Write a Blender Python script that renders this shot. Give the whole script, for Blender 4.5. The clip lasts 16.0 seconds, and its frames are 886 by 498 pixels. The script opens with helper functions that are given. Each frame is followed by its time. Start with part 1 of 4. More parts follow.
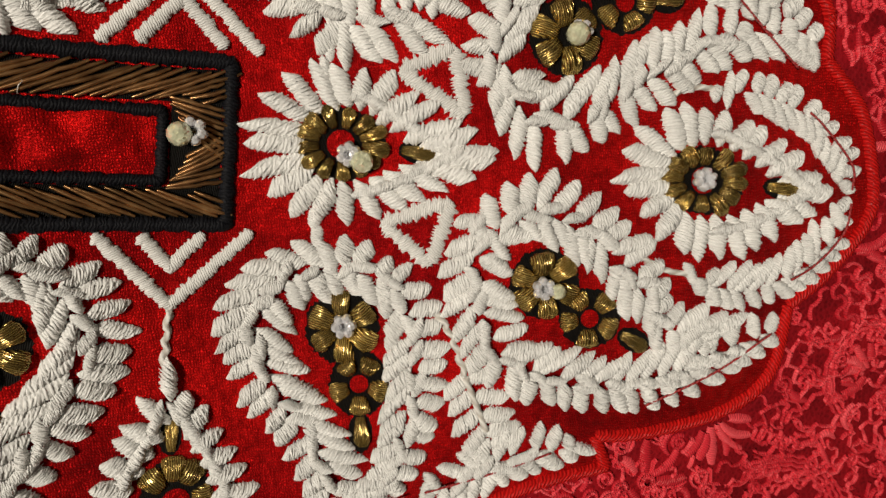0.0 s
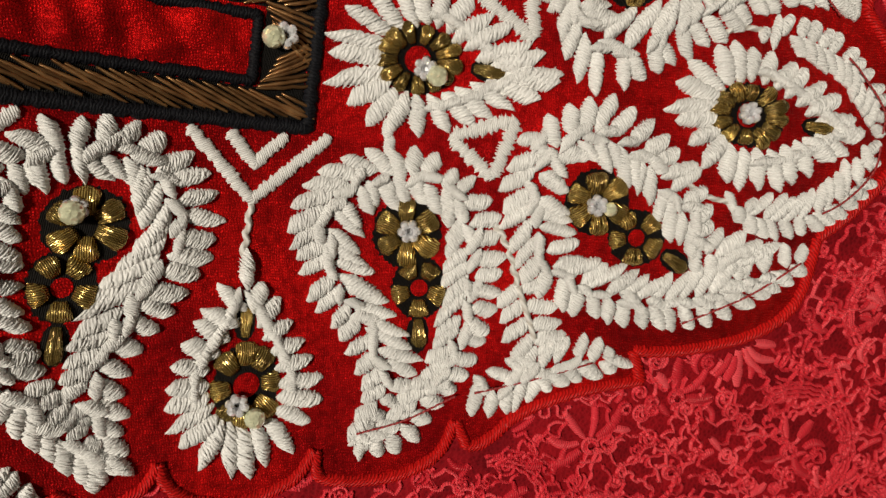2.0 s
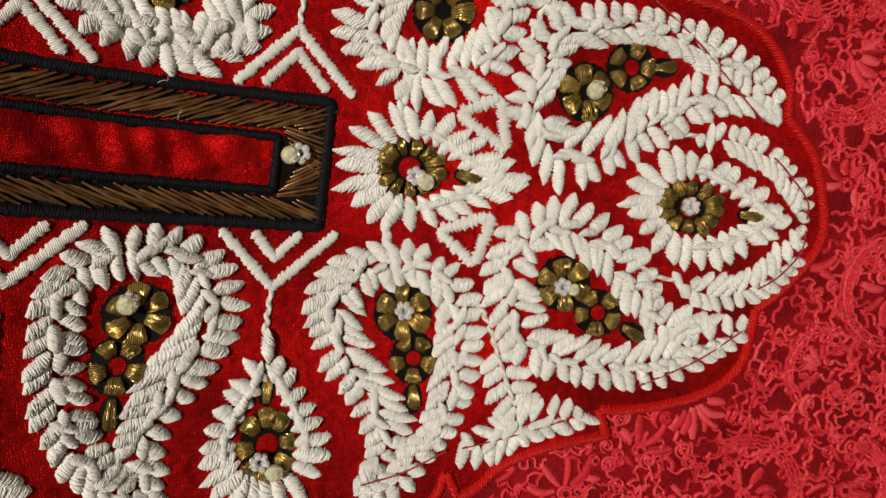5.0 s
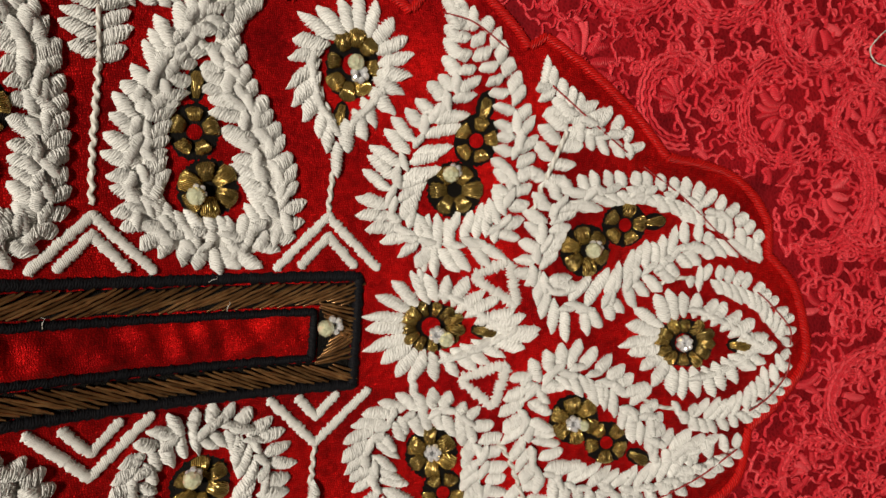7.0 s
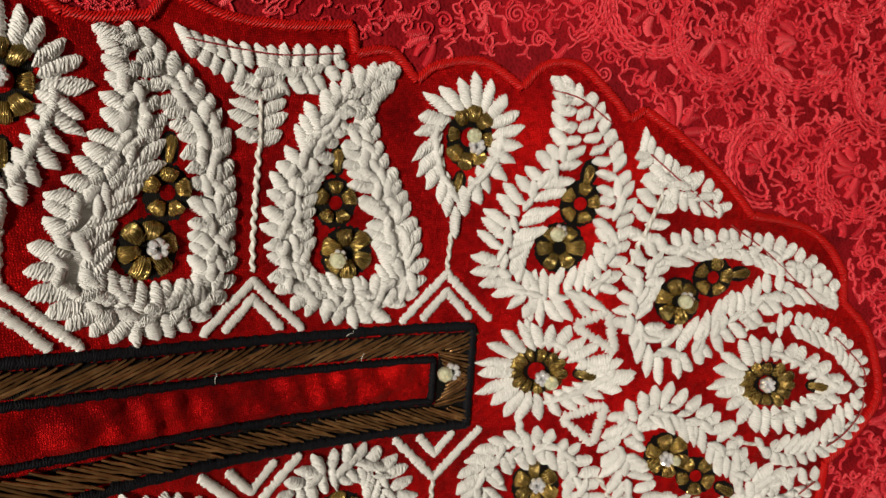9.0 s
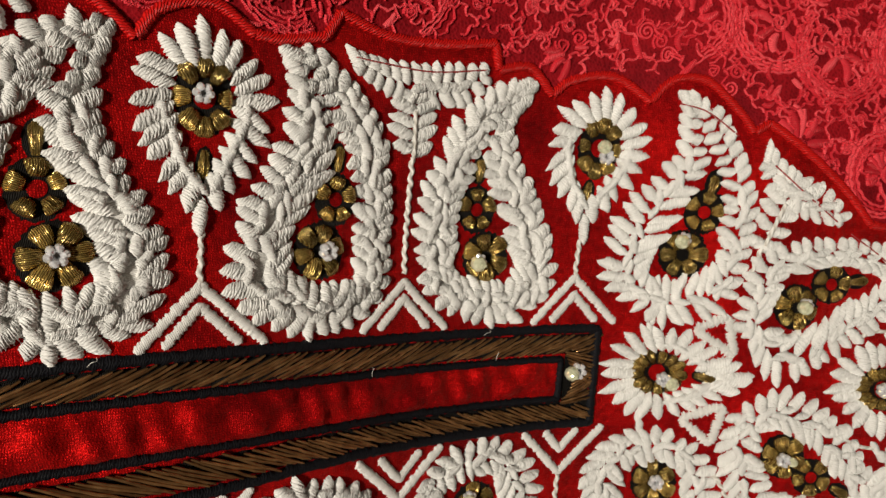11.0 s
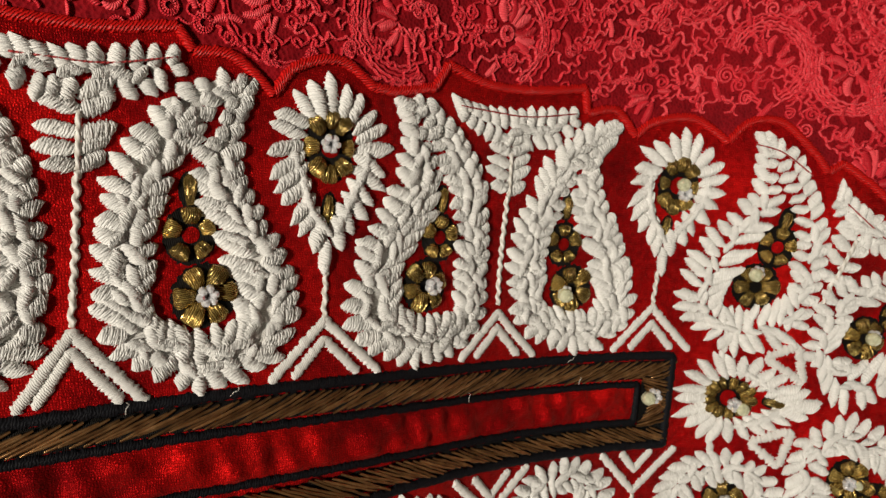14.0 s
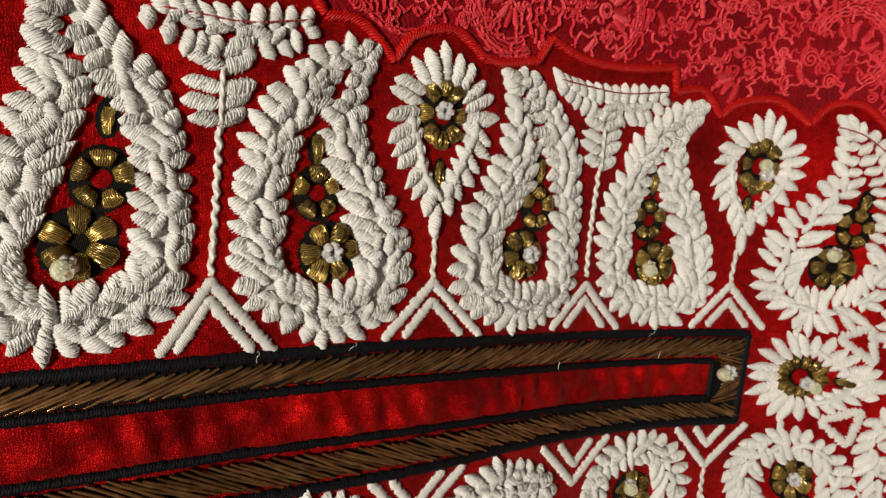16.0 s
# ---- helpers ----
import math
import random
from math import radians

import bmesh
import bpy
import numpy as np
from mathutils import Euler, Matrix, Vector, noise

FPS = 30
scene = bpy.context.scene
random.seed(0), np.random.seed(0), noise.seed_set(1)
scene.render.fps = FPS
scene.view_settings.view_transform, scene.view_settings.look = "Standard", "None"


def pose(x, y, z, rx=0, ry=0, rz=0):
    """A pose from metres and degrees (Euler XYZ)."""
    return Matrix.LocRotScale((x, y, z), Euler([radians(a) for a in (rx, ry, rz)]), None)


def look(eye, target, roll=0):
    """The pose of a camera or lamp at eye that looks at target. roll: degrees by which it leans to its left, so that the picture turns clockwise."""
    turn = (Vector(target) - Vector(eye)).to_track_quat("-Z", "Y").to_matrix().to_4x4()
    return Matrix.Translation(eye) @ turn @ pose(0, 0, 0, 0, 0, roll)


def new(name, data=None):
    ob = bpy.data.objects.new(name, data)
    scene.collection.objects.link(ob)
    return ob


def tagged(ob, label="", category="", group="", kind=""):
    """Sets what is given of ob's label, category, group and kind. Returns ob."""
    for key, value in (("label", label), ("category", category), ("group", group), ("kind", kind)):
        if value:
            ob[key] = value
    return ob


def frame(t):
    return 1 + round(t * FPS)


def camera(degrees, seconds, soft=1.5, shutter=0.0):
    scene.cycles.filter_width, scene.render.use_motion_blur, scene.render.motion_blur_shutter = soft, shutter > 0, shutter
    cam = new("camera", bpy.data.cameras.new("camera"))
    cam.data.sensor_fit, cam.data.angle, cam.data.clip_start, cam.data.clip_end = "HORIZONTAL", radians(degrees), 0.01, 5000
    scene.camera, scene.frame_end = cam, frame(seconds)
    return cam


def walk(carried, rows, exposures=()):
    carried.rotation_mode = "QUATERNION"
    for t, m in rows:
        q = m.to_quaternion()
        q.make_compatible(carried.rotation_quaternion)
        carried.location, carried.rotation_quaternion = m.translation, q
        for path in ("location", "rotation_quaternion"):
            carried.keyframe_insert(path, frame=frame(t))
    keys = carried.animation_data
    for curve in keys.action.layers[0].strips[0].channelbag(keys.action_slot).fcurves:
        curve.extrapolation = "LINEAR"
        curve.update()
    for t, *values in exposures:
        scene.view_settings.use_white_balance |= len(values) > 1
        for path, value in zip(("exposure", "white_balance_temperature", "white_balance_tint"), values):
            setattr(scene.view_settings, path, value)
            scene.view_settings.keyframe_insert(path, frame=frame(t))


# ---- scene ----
cam = camera(63.33, 16.0)
# seconds, x, y, z, and the turn about x, y, z in degrees
PATH = [
    (0, 0.03973, 0.03379, 0.15964, -0.204, -0.194, -2.779),
    (0.5, 0.03528, 0.02707, 0.16618, -0.247, -0.443, -2.356),
    (1, 0.03302, 0.02334, 0.17503, -0.588, -0.530, -1.700),
    (1.5, 0.02789, 0.01789, 0.17402, -0.557, -0.799, -0.861),
    (2, 0.02110, 0.01378, 0.17211, -0.654, -1.080, 0.131),
    (2.5, 0.01792, 0.00453, 0.17572, -0.485, -1.291, 1.126),
    (3, 0.01485, 0.00029, 0.18567, -0.172, -1.171, 1.738),
    (3.2, 0.01600, 0.00214, 0.18834, -0.285, -0.874, 1.935),
    (5.3, 0.02583, 0.03174, 0.21175, 2.976, -0.529, -1.335),
    (5.5, 0.02422, 0.03818, 0.21610, 2.806, -0.539, -1.772),
    (6, 0.02550, 0.05404, 0.22060, 2.989, -0.463, -2.767),
    (6.5, 0.02285, 0.06348, 0.22770, 2.984, -0.304, -3.388),
    (7, 0.02209, 0.07129, 0.23313, 2.955, -0.206, -3.731),
    (7.5, 0.01424, 0.07903, 0.24558, 2.920, 0.029, -3.966),
    (8, 0.00806, 0.08043, 0.24923, 3.008, 0.258, -4.056),
    (8.5, -0.00141, 0.08540, 0.25335, 2.802, 0.595, -4.020),
    (9, -0.00903, 0.09028, 0.25793, 3.060, 0.967, -3.930),
    (9.5, -0.02289, 0.09077, 0.26179, 3.123, 1.301, -3.746),
    (10, -0.03507, 0.09214, 0.26695, 3.255, 1.625, -3.516),
    (10.2, -0.03776, 0.09003, 0.27130, 3.552, 2.125, -3.456),
    (12.3, -0.05119, 0.09645, 0.27567, 3.349, 5.143, -2.730),
    (12.5, -0.05580, 0.09695, 0.27685, 3.405, 4.784, -2.833),
    (13, -0.05971, 0.09877, 0.27980, 3.401, 4.991, -2.714),
    (13.5, -0.06052, 0.10441, 0.28474, 3.365, 5.189, -2.566),
    (14, -0.06543, 0.10410, 0.29222, 3.297, 5.368, -2.367),
    (14.5, -0.07155, 0.10268, 0.29991, 3.282, 5.510, -2.231),
    (15, -0.07576, 0.09899, 0.29532, 3.263, 5.667, -1.990),
    (15.5, -0.08747, 0.09846, 0.29738, 3.245, 5.739, -1.592),
    (16, -0.09585, 0.09447, 0.30077, 3.368, 5.655, -0.959),
]
EXPOSURES = [(0.0, -0.08), (5.5, 0.0), (8.5, 0.0), (12.5, -0.04), (16.0, -0.09)]
walk(cam, [(t, pose(*row)) for t, *row in PATH], EXPOSURES)

# ---------------------------------------------------------------- world and lamp
world = bpy.data.worlds.new("room_light")
scene.world = world
world.use_nodes = True
world.node_tree.nodes["Background"].inputs["Color"].default_value = (1.0, 0.92, 0.82, 1)
world.node_tree.nodes["Background"].inputs["Strength"].default_value = 0.025


def area_lamp(name, eye, target, size, watts, colour):
    d = bpy.data.lights.new(name, "AREA")
    d.shape, d.size, d.energy, d.color = "DISK", size, watts, colour
    ob = new(name, d)
    ob.matrix_world = look(eye, target)
    return ob


# Unseen key light, added; placed by the cord shadows and the brightness across the cloth
area_lamp("key_light", (-0.55, -0.05, 1.45), (0.0, 0.05, 0.0), 0.16, 26.6, (1.0, 0.92, 0.79))


# ---------------------------------------------------------------- materials
def material(name):
    m = bpy.data.materials.new(name)
    m.use_nodes = True
    t = m.node_tree
    return m, t, t.nodes["Principled BSDF"]


def node(t, kind, **values):
    n = t.nodes.new(kind)
    for k, v in values.items():
        if k in n.inputs:
            n.inputs[k].default_value = v
    return n


def ramp(t, source, stops):
    r = t.nodes.new("ShaderNodeValToRGB")
    while len(r.color_ramp.elements) < len(stops):
        r.color_ramp.elements.new(0.5)
    for e, (p, c) in zip(r.color_ramp.elements, stops):
        e.position, e.color = p, (*c, 1)
    t.links.new(source, r.inputs[0])
    return r


def mixed(t, kind, fac, a, b):
    n = t.nodes.new("ShaderNodeMix")
    n.data_type, n.blend_type = "RGBA", kind
    for sock, v in ((n.inputs[0], fac), (n.inputs[6], a), (n.inputs[7], b)):
        if isinstance(v, bpy.types.NodeSocket):
            t.links.new(v, sock)
        else:
            sock.default_value = v
    return n.outputs[2]


def bumped(t, bsdf, heights):
    """heights: (socket, strength, metres) one on top of the other."""
    last = None
    for s, strength, dist in heights:
        b = node(t, "ShaderNodeBump", Strength=strength, Distance=dist)
        t.links.new(s, b.inputs["Height"])
        if last:
            t.links.new(last, b.inputs["Normal"])
        last = b.outputs[0]
    t.links.new(last, bsdf.inputs["Normal"])


def mapping(t, out, scale, turn=(0, 0, 0)):
    m = t.nodes.new("ShaderNodeMapping")
    m.inputs["Scale"].default_value, m.inputs["Rotation"].default_value = scale, turn
    t.links.new(out, m.inputs["Vector"])
    return m.outputs[0]


def stripes(t, vec, scale, distortion=1.5, detail=2.0, dscale=1.0):
    w = node(t, "ShaderNodeTexWave", Scale=scale, Distortion=distortion, Detail=detail)
    w.inputs["Detail Scale"].default_value = dscale
    t.links.new(vec, w.inputs["Vector"])
    return w.outputs["Fac"]


def noisy(t, vec, scale, detail=3.0):
    n = node(t, "ShaderNodeTexNoise", Scale=scale, Detail=detail)
    t.links.new(vec, n.inputs["Vector"])
    return n.outputs["Fac"]


def thread_material(name, dark, light, rough, stripe_scale, coord="Object", metal=0.0, sheen=0.0, turn=0.25, stretch=(1, 1, 1),
                    depth=0.00022, distortion=2.0, tone=0.12, spec=0.3):
    """Satin stitches: fine parallel threads over the piece, with a tone of its own for every piece."""
    m, t, p = material(name)
    co = t.nodes.new("ShaderNodeTexCoord").outputs[coord]
    vec = mapping(t, co, stretch, (0, 0, turn))
    st = stripes(t, vec, stripe_scale, distortion, 2.0, 1.5)
    geo = t.nodes.new("ShaderNodeNewGeometry").outputs["Position"]
    big = noisy(t, geo, 160.0, 3.0)
    fine = noisy(t, geo, 2600.0, 2.0)
    col = ramp(t, st, ((0.0, dark), (0.45, tuple((a + 2 * b) / 3 for a, b in zip(dark, light))), (1.0, light))).outputs[0]
    info = t.nodes.new("ShaderNodeObjectInfo").outputs["Random"]
    shade = ramp(t, info, ((0.0, (1 - tone,) * 3), (1.0, (1.0,) * 3))).outputs[0]
    col = mixed(t, "MULTIPLY", 1.0, col, shade)
    stain = ramp(t, big, ((0.3, (0.86,) * 3), (0.65, (1.0,) * 3))).outputs[0]
    col = mixed(t, "MULTIPLY", 1.0, col, stain)
    t.links.new(col, p.inputs["Base Color"])
    p.inputs["Roughness"].default_value, p.inputs["Metallic"].default_value = rough, metal
    p.inputs["Specular IOR Level"].default_value = spec
    p.inputs["Sheen Weight"].default_value = sheen
    bumped(t, p, ((st, 0.9, depth), (fine, 0.35, 0.00012)))
    return m


WHITE = thread_material("white_thread", (0.74, 0.73, 0.70), (0.88, 0.87, 0.84), 0.5, 4.2, stretch=(1, 0.3, 0.3), sheen=0.1, depth=0.00012, distortion=6.0, tone=0.12)
WHITE_BAND = thread_material("white_satin_band", (0.68, 0.66, 0.62), (0.86, 0.85, 0.82), 0.55, 620.0, coord="UV", turn=0.35, depth=0.00014, sheen=0.1, distortion=4.0)
WHITE_CORD = thread_material("white_twisted_thread", (0.55, 0.51, 0.45), (0.82, 0.80, 0.75), 0.6, 150.0, coord="UV", turn=0.9, depth=0.0004)
BLACK_CORD = thread_material("black_cord", (0.002, 0.002, 0.003), (0.010, 0.010, 0.013), 0.6, 420.0, coord="UV", turn=0.15, depth=0.0001, distortion=8.0, spec=0.1)
BLACK_BASE = thread_material("black_thread", (0.002, 0.002, 0.002), (0.012, 0.010, 0.008), 0.6, 900.0, depth=0.0003, spec=0.1)
RED_CORD = thread_material("red_satin_cord", (0.36, 0.004, 0.004), (0.72, 0.012, 0.010), 0.42, 430.0, coord="UV", turn=0.75, depth=0.0003, spec=0.2, distortion=4.0)
RED_LINE = thread_material("red_thread", (0.25, 0.02, 0.02), (0.45, 0.05, 0.05), 0.6, 300.0, coord="UV", turn=0.6)
# Thread valleys, glints and petals turned from the lamp are painted into these tones
GOLD = thread_material("gold_metal_thread", (0.24, 0.11, 0.018), (1.0, 0.74, 0.22), 0.26, 3.6, stretch=(0.2, 1, 0.3), metal=0.72, turn=1.69, depth=0.0004,
                       distortion=3.2, tone=0.55, spec=0.9)


def wire_material():
    m, t, p = material("antique_gold_bullion")
    co = t.nodes.new("ShaderNodeTexCoord").outputs["Object"]
    st = stripes(t, mapping(t, co, (1, 0.1, 0.1)), 26.0, 0.3, 1.0)
    geo = t.nodes.new("ShaderNodeNewGeometry").outputs["Position"]
    tar = noisy(t, geo, 300.0, 4.0)
    col = ramp(t, tar, ((0.25, (0.30, 0.145, 0.060)), (0.55, (0.56, 0.30, 0.125)), (0.8, (0.78, 0.48, 0.22)))).outputs[0]
    info = t.nodes.new("ShaderNodeObjectInfo").outputs["Random"]
    col = mixed(t, "MULTIPLY", 1.0, col, ramp(t, info, ((0.0, (0.45,) * 3), (1.0, (1.0,) * 3))).outputs[0])
    t.links.new(col, p.inputs["Base Color"])
    p.inputs["Metallic"].default_value, p.inputs["Roughness"].default_value = 0.85, 0.30
    bumped(t, p, ((st, 0.12, 0.0001),))
    return m


WIRE = wire_material()


def satin_material():
    m, t, p = material("red_satin")
    geo = t.nodes.new("ShaderNodeNewGeometry").outputs["Position"]
    warp = stripes(t, mapping(t, geo, (1, 1, 1)), 560.0, 9.0, 3.0)
    weft = stripes(t, mapping(t, geo, (1, 1, 1), (0, 0, 1.5708)), 470.0, 9.0, 3.0)
    weave = mixed(t, "MULTIPLY", 1.0, warp, weft)
    big = noisy(t, geo, 38.0, 4.0)
    mid = noisy(t, geo, 420.0, 3.0)
    # Broad sheen patches and shadowed areas of the satin are painted into the red
    col = ramp(t, big, ((0.3, (0.20, 0.002, 0.004)), (0.7, (0.54, 0.006, 0.006)))).outputs[0]
    col = mixed(t, "MULTIPLY", 0.8, col, ramp(t, mid, ((0.3, (0.5,) * 3), (0.6, (1.0,) * 3))).outputs[0])
    # The weave colour also paints in its sparkle, brighter than the base
    col = mixed(t, "MULTIPLY", 0.5, col, ramp(t, weave, ((0.0, (0.42,) * 3), (0.45, (1.0,) * 3), (0.9, (1.35, 1.3, 1.3)))).outputs[0])
    t.links.new(col, p.inputs["Base Color"])
    p.inputs["Roughness"].default_value = 0.40
    p.inputs["Metallic"].default_value = 0.42
    p.inputs["Specular IOR Level"].default_value = 0.15
    p.inputs["Specular Tint"].default_value = (1.0, 0.10, 0.05, 1)
    p.inputs["Sheen Weight"].default_value = 0.12
    p.inputs["Sheen Tint"].default_value = (1.0, 0.2, 0.15, 1)
    grain = node(t, "ShaderNodeTexVoronoi", Scale=2300.0)
    t.links.new(geo, grain.inputs["Vector"])
    crease = noisy(t, geo, 110.0, 5.0)
    bumped(t, p, ((big, 0.5, 0.003), (crease, 0.6, 0.0022), (weave, 0.5, 0.0003), (grain.outputs["Distance"], 0.35, 0.0003), (mid, 0.5, 0.0006)))
    return m


SATIN = satin_material()


def lace_base_material():
    m, t, p = material("dark_red_net")
    geo = t.nodes.new("ShaderNodeNewGeometry").outputs["Position"]
    v = node(t, "ShaderNodeTexVoronoi", Scale=900.0)
    t.links.new(geo, v.inputs["Vector"])
    big = noisy(t, geo, 70.0, 4.0)
    col = ramp(t, big, ((0.3, (0.14, 0.003, 0.006)), (0.7, (0.30, 0.006, 0.011)))).outputs[0]
    col = mixed(t, "MULTIPLY", 0.7, col, ramp(t, v.outputs["Distance"], ((0.0, (0.35,) * 3), (0.5, (1.0,) * 3))).outputs[0])
    t.links.new(col, p.inputs["Base Color"])
    p.inputs["Roughness"].default_value = 0.8
    p.inputs["Specular IOR Level"].default_value = 0.08
    bumped(t, p, ((v.outputs["Distance"], 0.8, 0.0004), (big, 0.5, 0.002)))
    return m


def lace_thread_material():
    m, t, p = material("rose_red_thread")
    uvn = t.nodes.new("ShaderNodeTexCoord").outputs["UV"]
    geo = t.nodes.new("ShaderNodeNewGeometry")
    st = stripes(t, mapping(t, uvn, (1, 1, 1), (0, 0, 0.35)), 520.0, 4.0, 2.0)
    col = ramp(t, geo.outputs["Random Per Island"], ((0.0, (0.52, 0.015, 0.026)), (0.5, (0.76, 0.034, 0.052)), (1.0, (0.92, 0.090, 0.110)))).outputs[0]
    col = mixed(t, "MULTIPLY", 0.8, col, ramp(t, st, ((0.0, (0.66,) * 3), (0.6, (1.0,) * 3))).outputs[0])
    t.links.new(col, p.inputs["Base Color"])
    p.inputs["Roughness"].default_value = 0.42
    p.inputs["Specular IOR Level"].default_value = 0.5
    p.inputs["Specular Tint"].default_value = (1.0, 0.45, 0.42, 1)
    bumped(t, p, ((st, 0.8, 0.00022),))
    return m


LACE_BASE, LACE_THREAD = lace_base_material(), lace_thread_material()


def gem_material(name, colour, rough, trans):
    m, t, p = material(name)
    geo = t.nodes.new("ShaderNodeNewGeometry").outputs["Position"]
    n = noisy(t, geo, 900.0, 2.0)
    t.links.new(ramp(t, n, ((0.3, tuple(0.7 * c for c in colour)), (0.7, colour))).outputs[0], p.inputs["Base Color"])
    p.inputs["Roughness"].default_value, p.inputs["Transmission Weight"].default_value, p.inputs["IOR"].default_value = rough, trans, 1.6
    p.inputs["Coat Weight"].default_value = 0.6
    return m


GEM = gem_material("pale_citrine_glass", (0.93, 0.95, 0.66), 0.04, 0.0)
GEM.node_tree.nodes["Principled BSDF"].inputs["Metallic"].default_value = 0.4
BEAD = gem_material("lilac_clear_plastic", (0.90, 0.90, 0.92), 0.08, 0.0)
BEAD.node_tree.nodes["Principled BSDF"].inputs["Metallic"].default_value = 0.4
# On the added room this tone sets how much light bounces back
PLASTER = gem_material("plain_plaster", (0.48, 0.44, 0.38), 0.9, 0.0)
PLASTER.node_tree.nodes["Principled BSDF"].inputs["Coat Weight"].default_value = 0.0

# ---------------------------------------------------------------- the drape of the cloth
# heights in millimetres on a 60 mm grid, x from -0.24, y from -0.10
DRAPE = [[135, 148, 160, 171, 181, 190, 198], [85, 102, 118, 129, 137, 146, 155], [38, 55, 71, 81, 88, 103, 114],
         [0, 8, 19, 29, 41, 58, 76], [-22, -15, -10, 2, 14, 29, 46], [-36, -24, -12, -2, 13, 18, 25],
         [-50, -37, -20, -14, -2, 6, 12], [-60, -46, -34, -23, -14, -5, 2], [-69, -57, -46, -35, -25, -16, -7]]
GRID_X, GRID_Y, STEP, FLOOR = -0.24, -0.10, 0.06, -0.11
DR = np.array(DRAPE, float) / 1000.0
NX, NY = DR.shape
DRP = np.pad(DR, 1, mode="reflect", reflect_type="odd")


def catmull(s):
    return ((-s + 2 * s * s - s ** 3) / 2, (2 - 5 * s * s + 3 * s ** 3) / 2, (s + 4 * s * s - 3 * s ** 3) / 2, (-s * s + s ** 3) / 2)


def drape_in(cx, cy):
    i, j = cx.astype(int), cy.astype(int)
    wa, wb = catmull(cx - i), catmull(cy - j)
    return sum(wa[k] * wb[n] * DRP[i + k, j + n] for k in range(4) for n in range(4))


def height(x, y):
    """Height of the cloth; past the grid it runs out and sinks to the table."""
    fx, fy = (np.asarray(x, float) - GRID_X) / STEP, (np.asarray(y, float) - GRID_Y) / STEP
    mx, my, e = NX - 1.000001, NY - 1.000001, 0.02
    cx, cy = np.clip(fx, 0, mx), np.clip(fy, 0, my)
    z = drape_in(cx, cy)
    xa, xb = np.clip(cx - e, 0, mx), np.clip(cx + e, 0, mx)
    ya, yb = np.clip(cy - e, 0, my), np.clip(cy + e, 0, my)
    dx, dy = fx - cx, fy - cy
    gx = (drape_in(xb, cy) - drape_in(xa, cy)) / (xb - xa)
    gy = (drape_in(cx, yb) - drape_in(cx, ya)) / (yb - ya)
    far = np.hypot(dx, dy) * STEP
    near = np.exp(-np.maximum(0.0, far - 0.05) / 0.12)
    return FLOOR + (z + gx * np.clip(dx, -2, 2) + gy * np.clip(dy, -2, 2) - FLOOR) * near


LINE_X = np.linspace(-0.6, 0.6, 1201)
LINE_Z = height(LINE_X, np.full(1201, 0.08))
LINE_U = np.concatenate([[0], np.cumsum(np.hypot(np.diff(LINE_X), np.diff(LINE_Z)))])
LINE_U -= np.interp(0, LINE_X, LINE_U)


def ground_xy(a, b):
    """Pattern coordinates in millimetres (a along the placket, b across it from its middle line) to x, y in metres."""
    a, b = np.asarray(a, float), np.asarray(b, float)
    soft = 12.0 * np.log1p(np.exp(np.clip(a / 12.0, -50, 50)))
    u, v = a + 0.15 * b, 58.5 + b - 0.15 * soft
    return np.interp(u / 1000.0, LINE_U, LINE_X), v / 1000.0


def ripple(a, b):
    """Puckers of the satin inside the placket, in millimetres."""
    inside = np.clip((6.6 - np.abs(b - 1.9)) / 2.2, 0, 1) * np.clip((-21.5 - a) / 3.0, 0, 1)
    return inside * 1.35 * (0.55 * np.sin(a / 1.7 + 0.25 * b + 1.7 * np.sin(a / 9.0)) + 0.5 * np.sin(a / 3.1 - 0.3 * b + 1.0))


def lay(a, b, h=0.0):
    """Points on the cloth, h millimetres above it (arrays)."""
    x, y = ground_xy(a, b)
    e = 0.0015
    z = height(x, y)
    nx = -(height(x + e, y) - height(x - e, y)) / (2 * e)
    ny = -(height(x, y + e) - height(x, y - e)) / (2 * e)
    s = np.asarray(h, float) / 1000.0 / np.sqrt(nx * nx + ny * ny + 1)
    return np.stack([x + nx * s, y + ny * s, z + s], -1)


def stance(a, b, angle, h=0.0):
    """A pose on the cloth: x along the pattern direction of that angle (degrees), z off the cloth."""
    d = 0.8
    ca, sa = math.cos(radians(angle)), math.sin(radians(angle))
    pts = lay(np.array([a, a + d * ca, a - d * sa]), np.array([b, b + d * sa, b + d * ca]), h)
    o = Vector(pts[0])
    x = (Vector(pts[1]) - o).normalized()
    z = x.cross(Vector(pts[2]) - o).normalized()
    y = z.cross(x)
    return Matrix.Translation(o) @ Matrix((x, y, z)).transposed().to_4x4()


# ---------------------------------------------------------------- makers
def mesh_from(name, verts, faces, mat, smooth=True, uvs=None):
    me = bpy.data.meshes.new(name)
    me.from_pydata([tuple(v) for v in verts], [], [tuple(f) for f in faces])
    if uvs is not None:
        layer = me.uv_layers.new(name="UVMap")
        idx = np.empty(len(me.loops), dtype=np.int32)
        me.loops.foreach_get("vertex_index", idx)
        layer.data.foreach_set("uv", np.asarray(uvs, dtype=np.float32)[idx].ravel())
    if smooth:
        me.polygons.foreach_set("use_smooth", [True] * len(me.polygons))
    me.materials.append(mat)
    me.update()
    return me


def thing(name, m, label, category, group=""):
    ob = new(name)
    ob.empty_display_size = 0.005
    ob.matrix_basis = m
    return tagged(ob, label, category, group)


WORLD_OF = {}


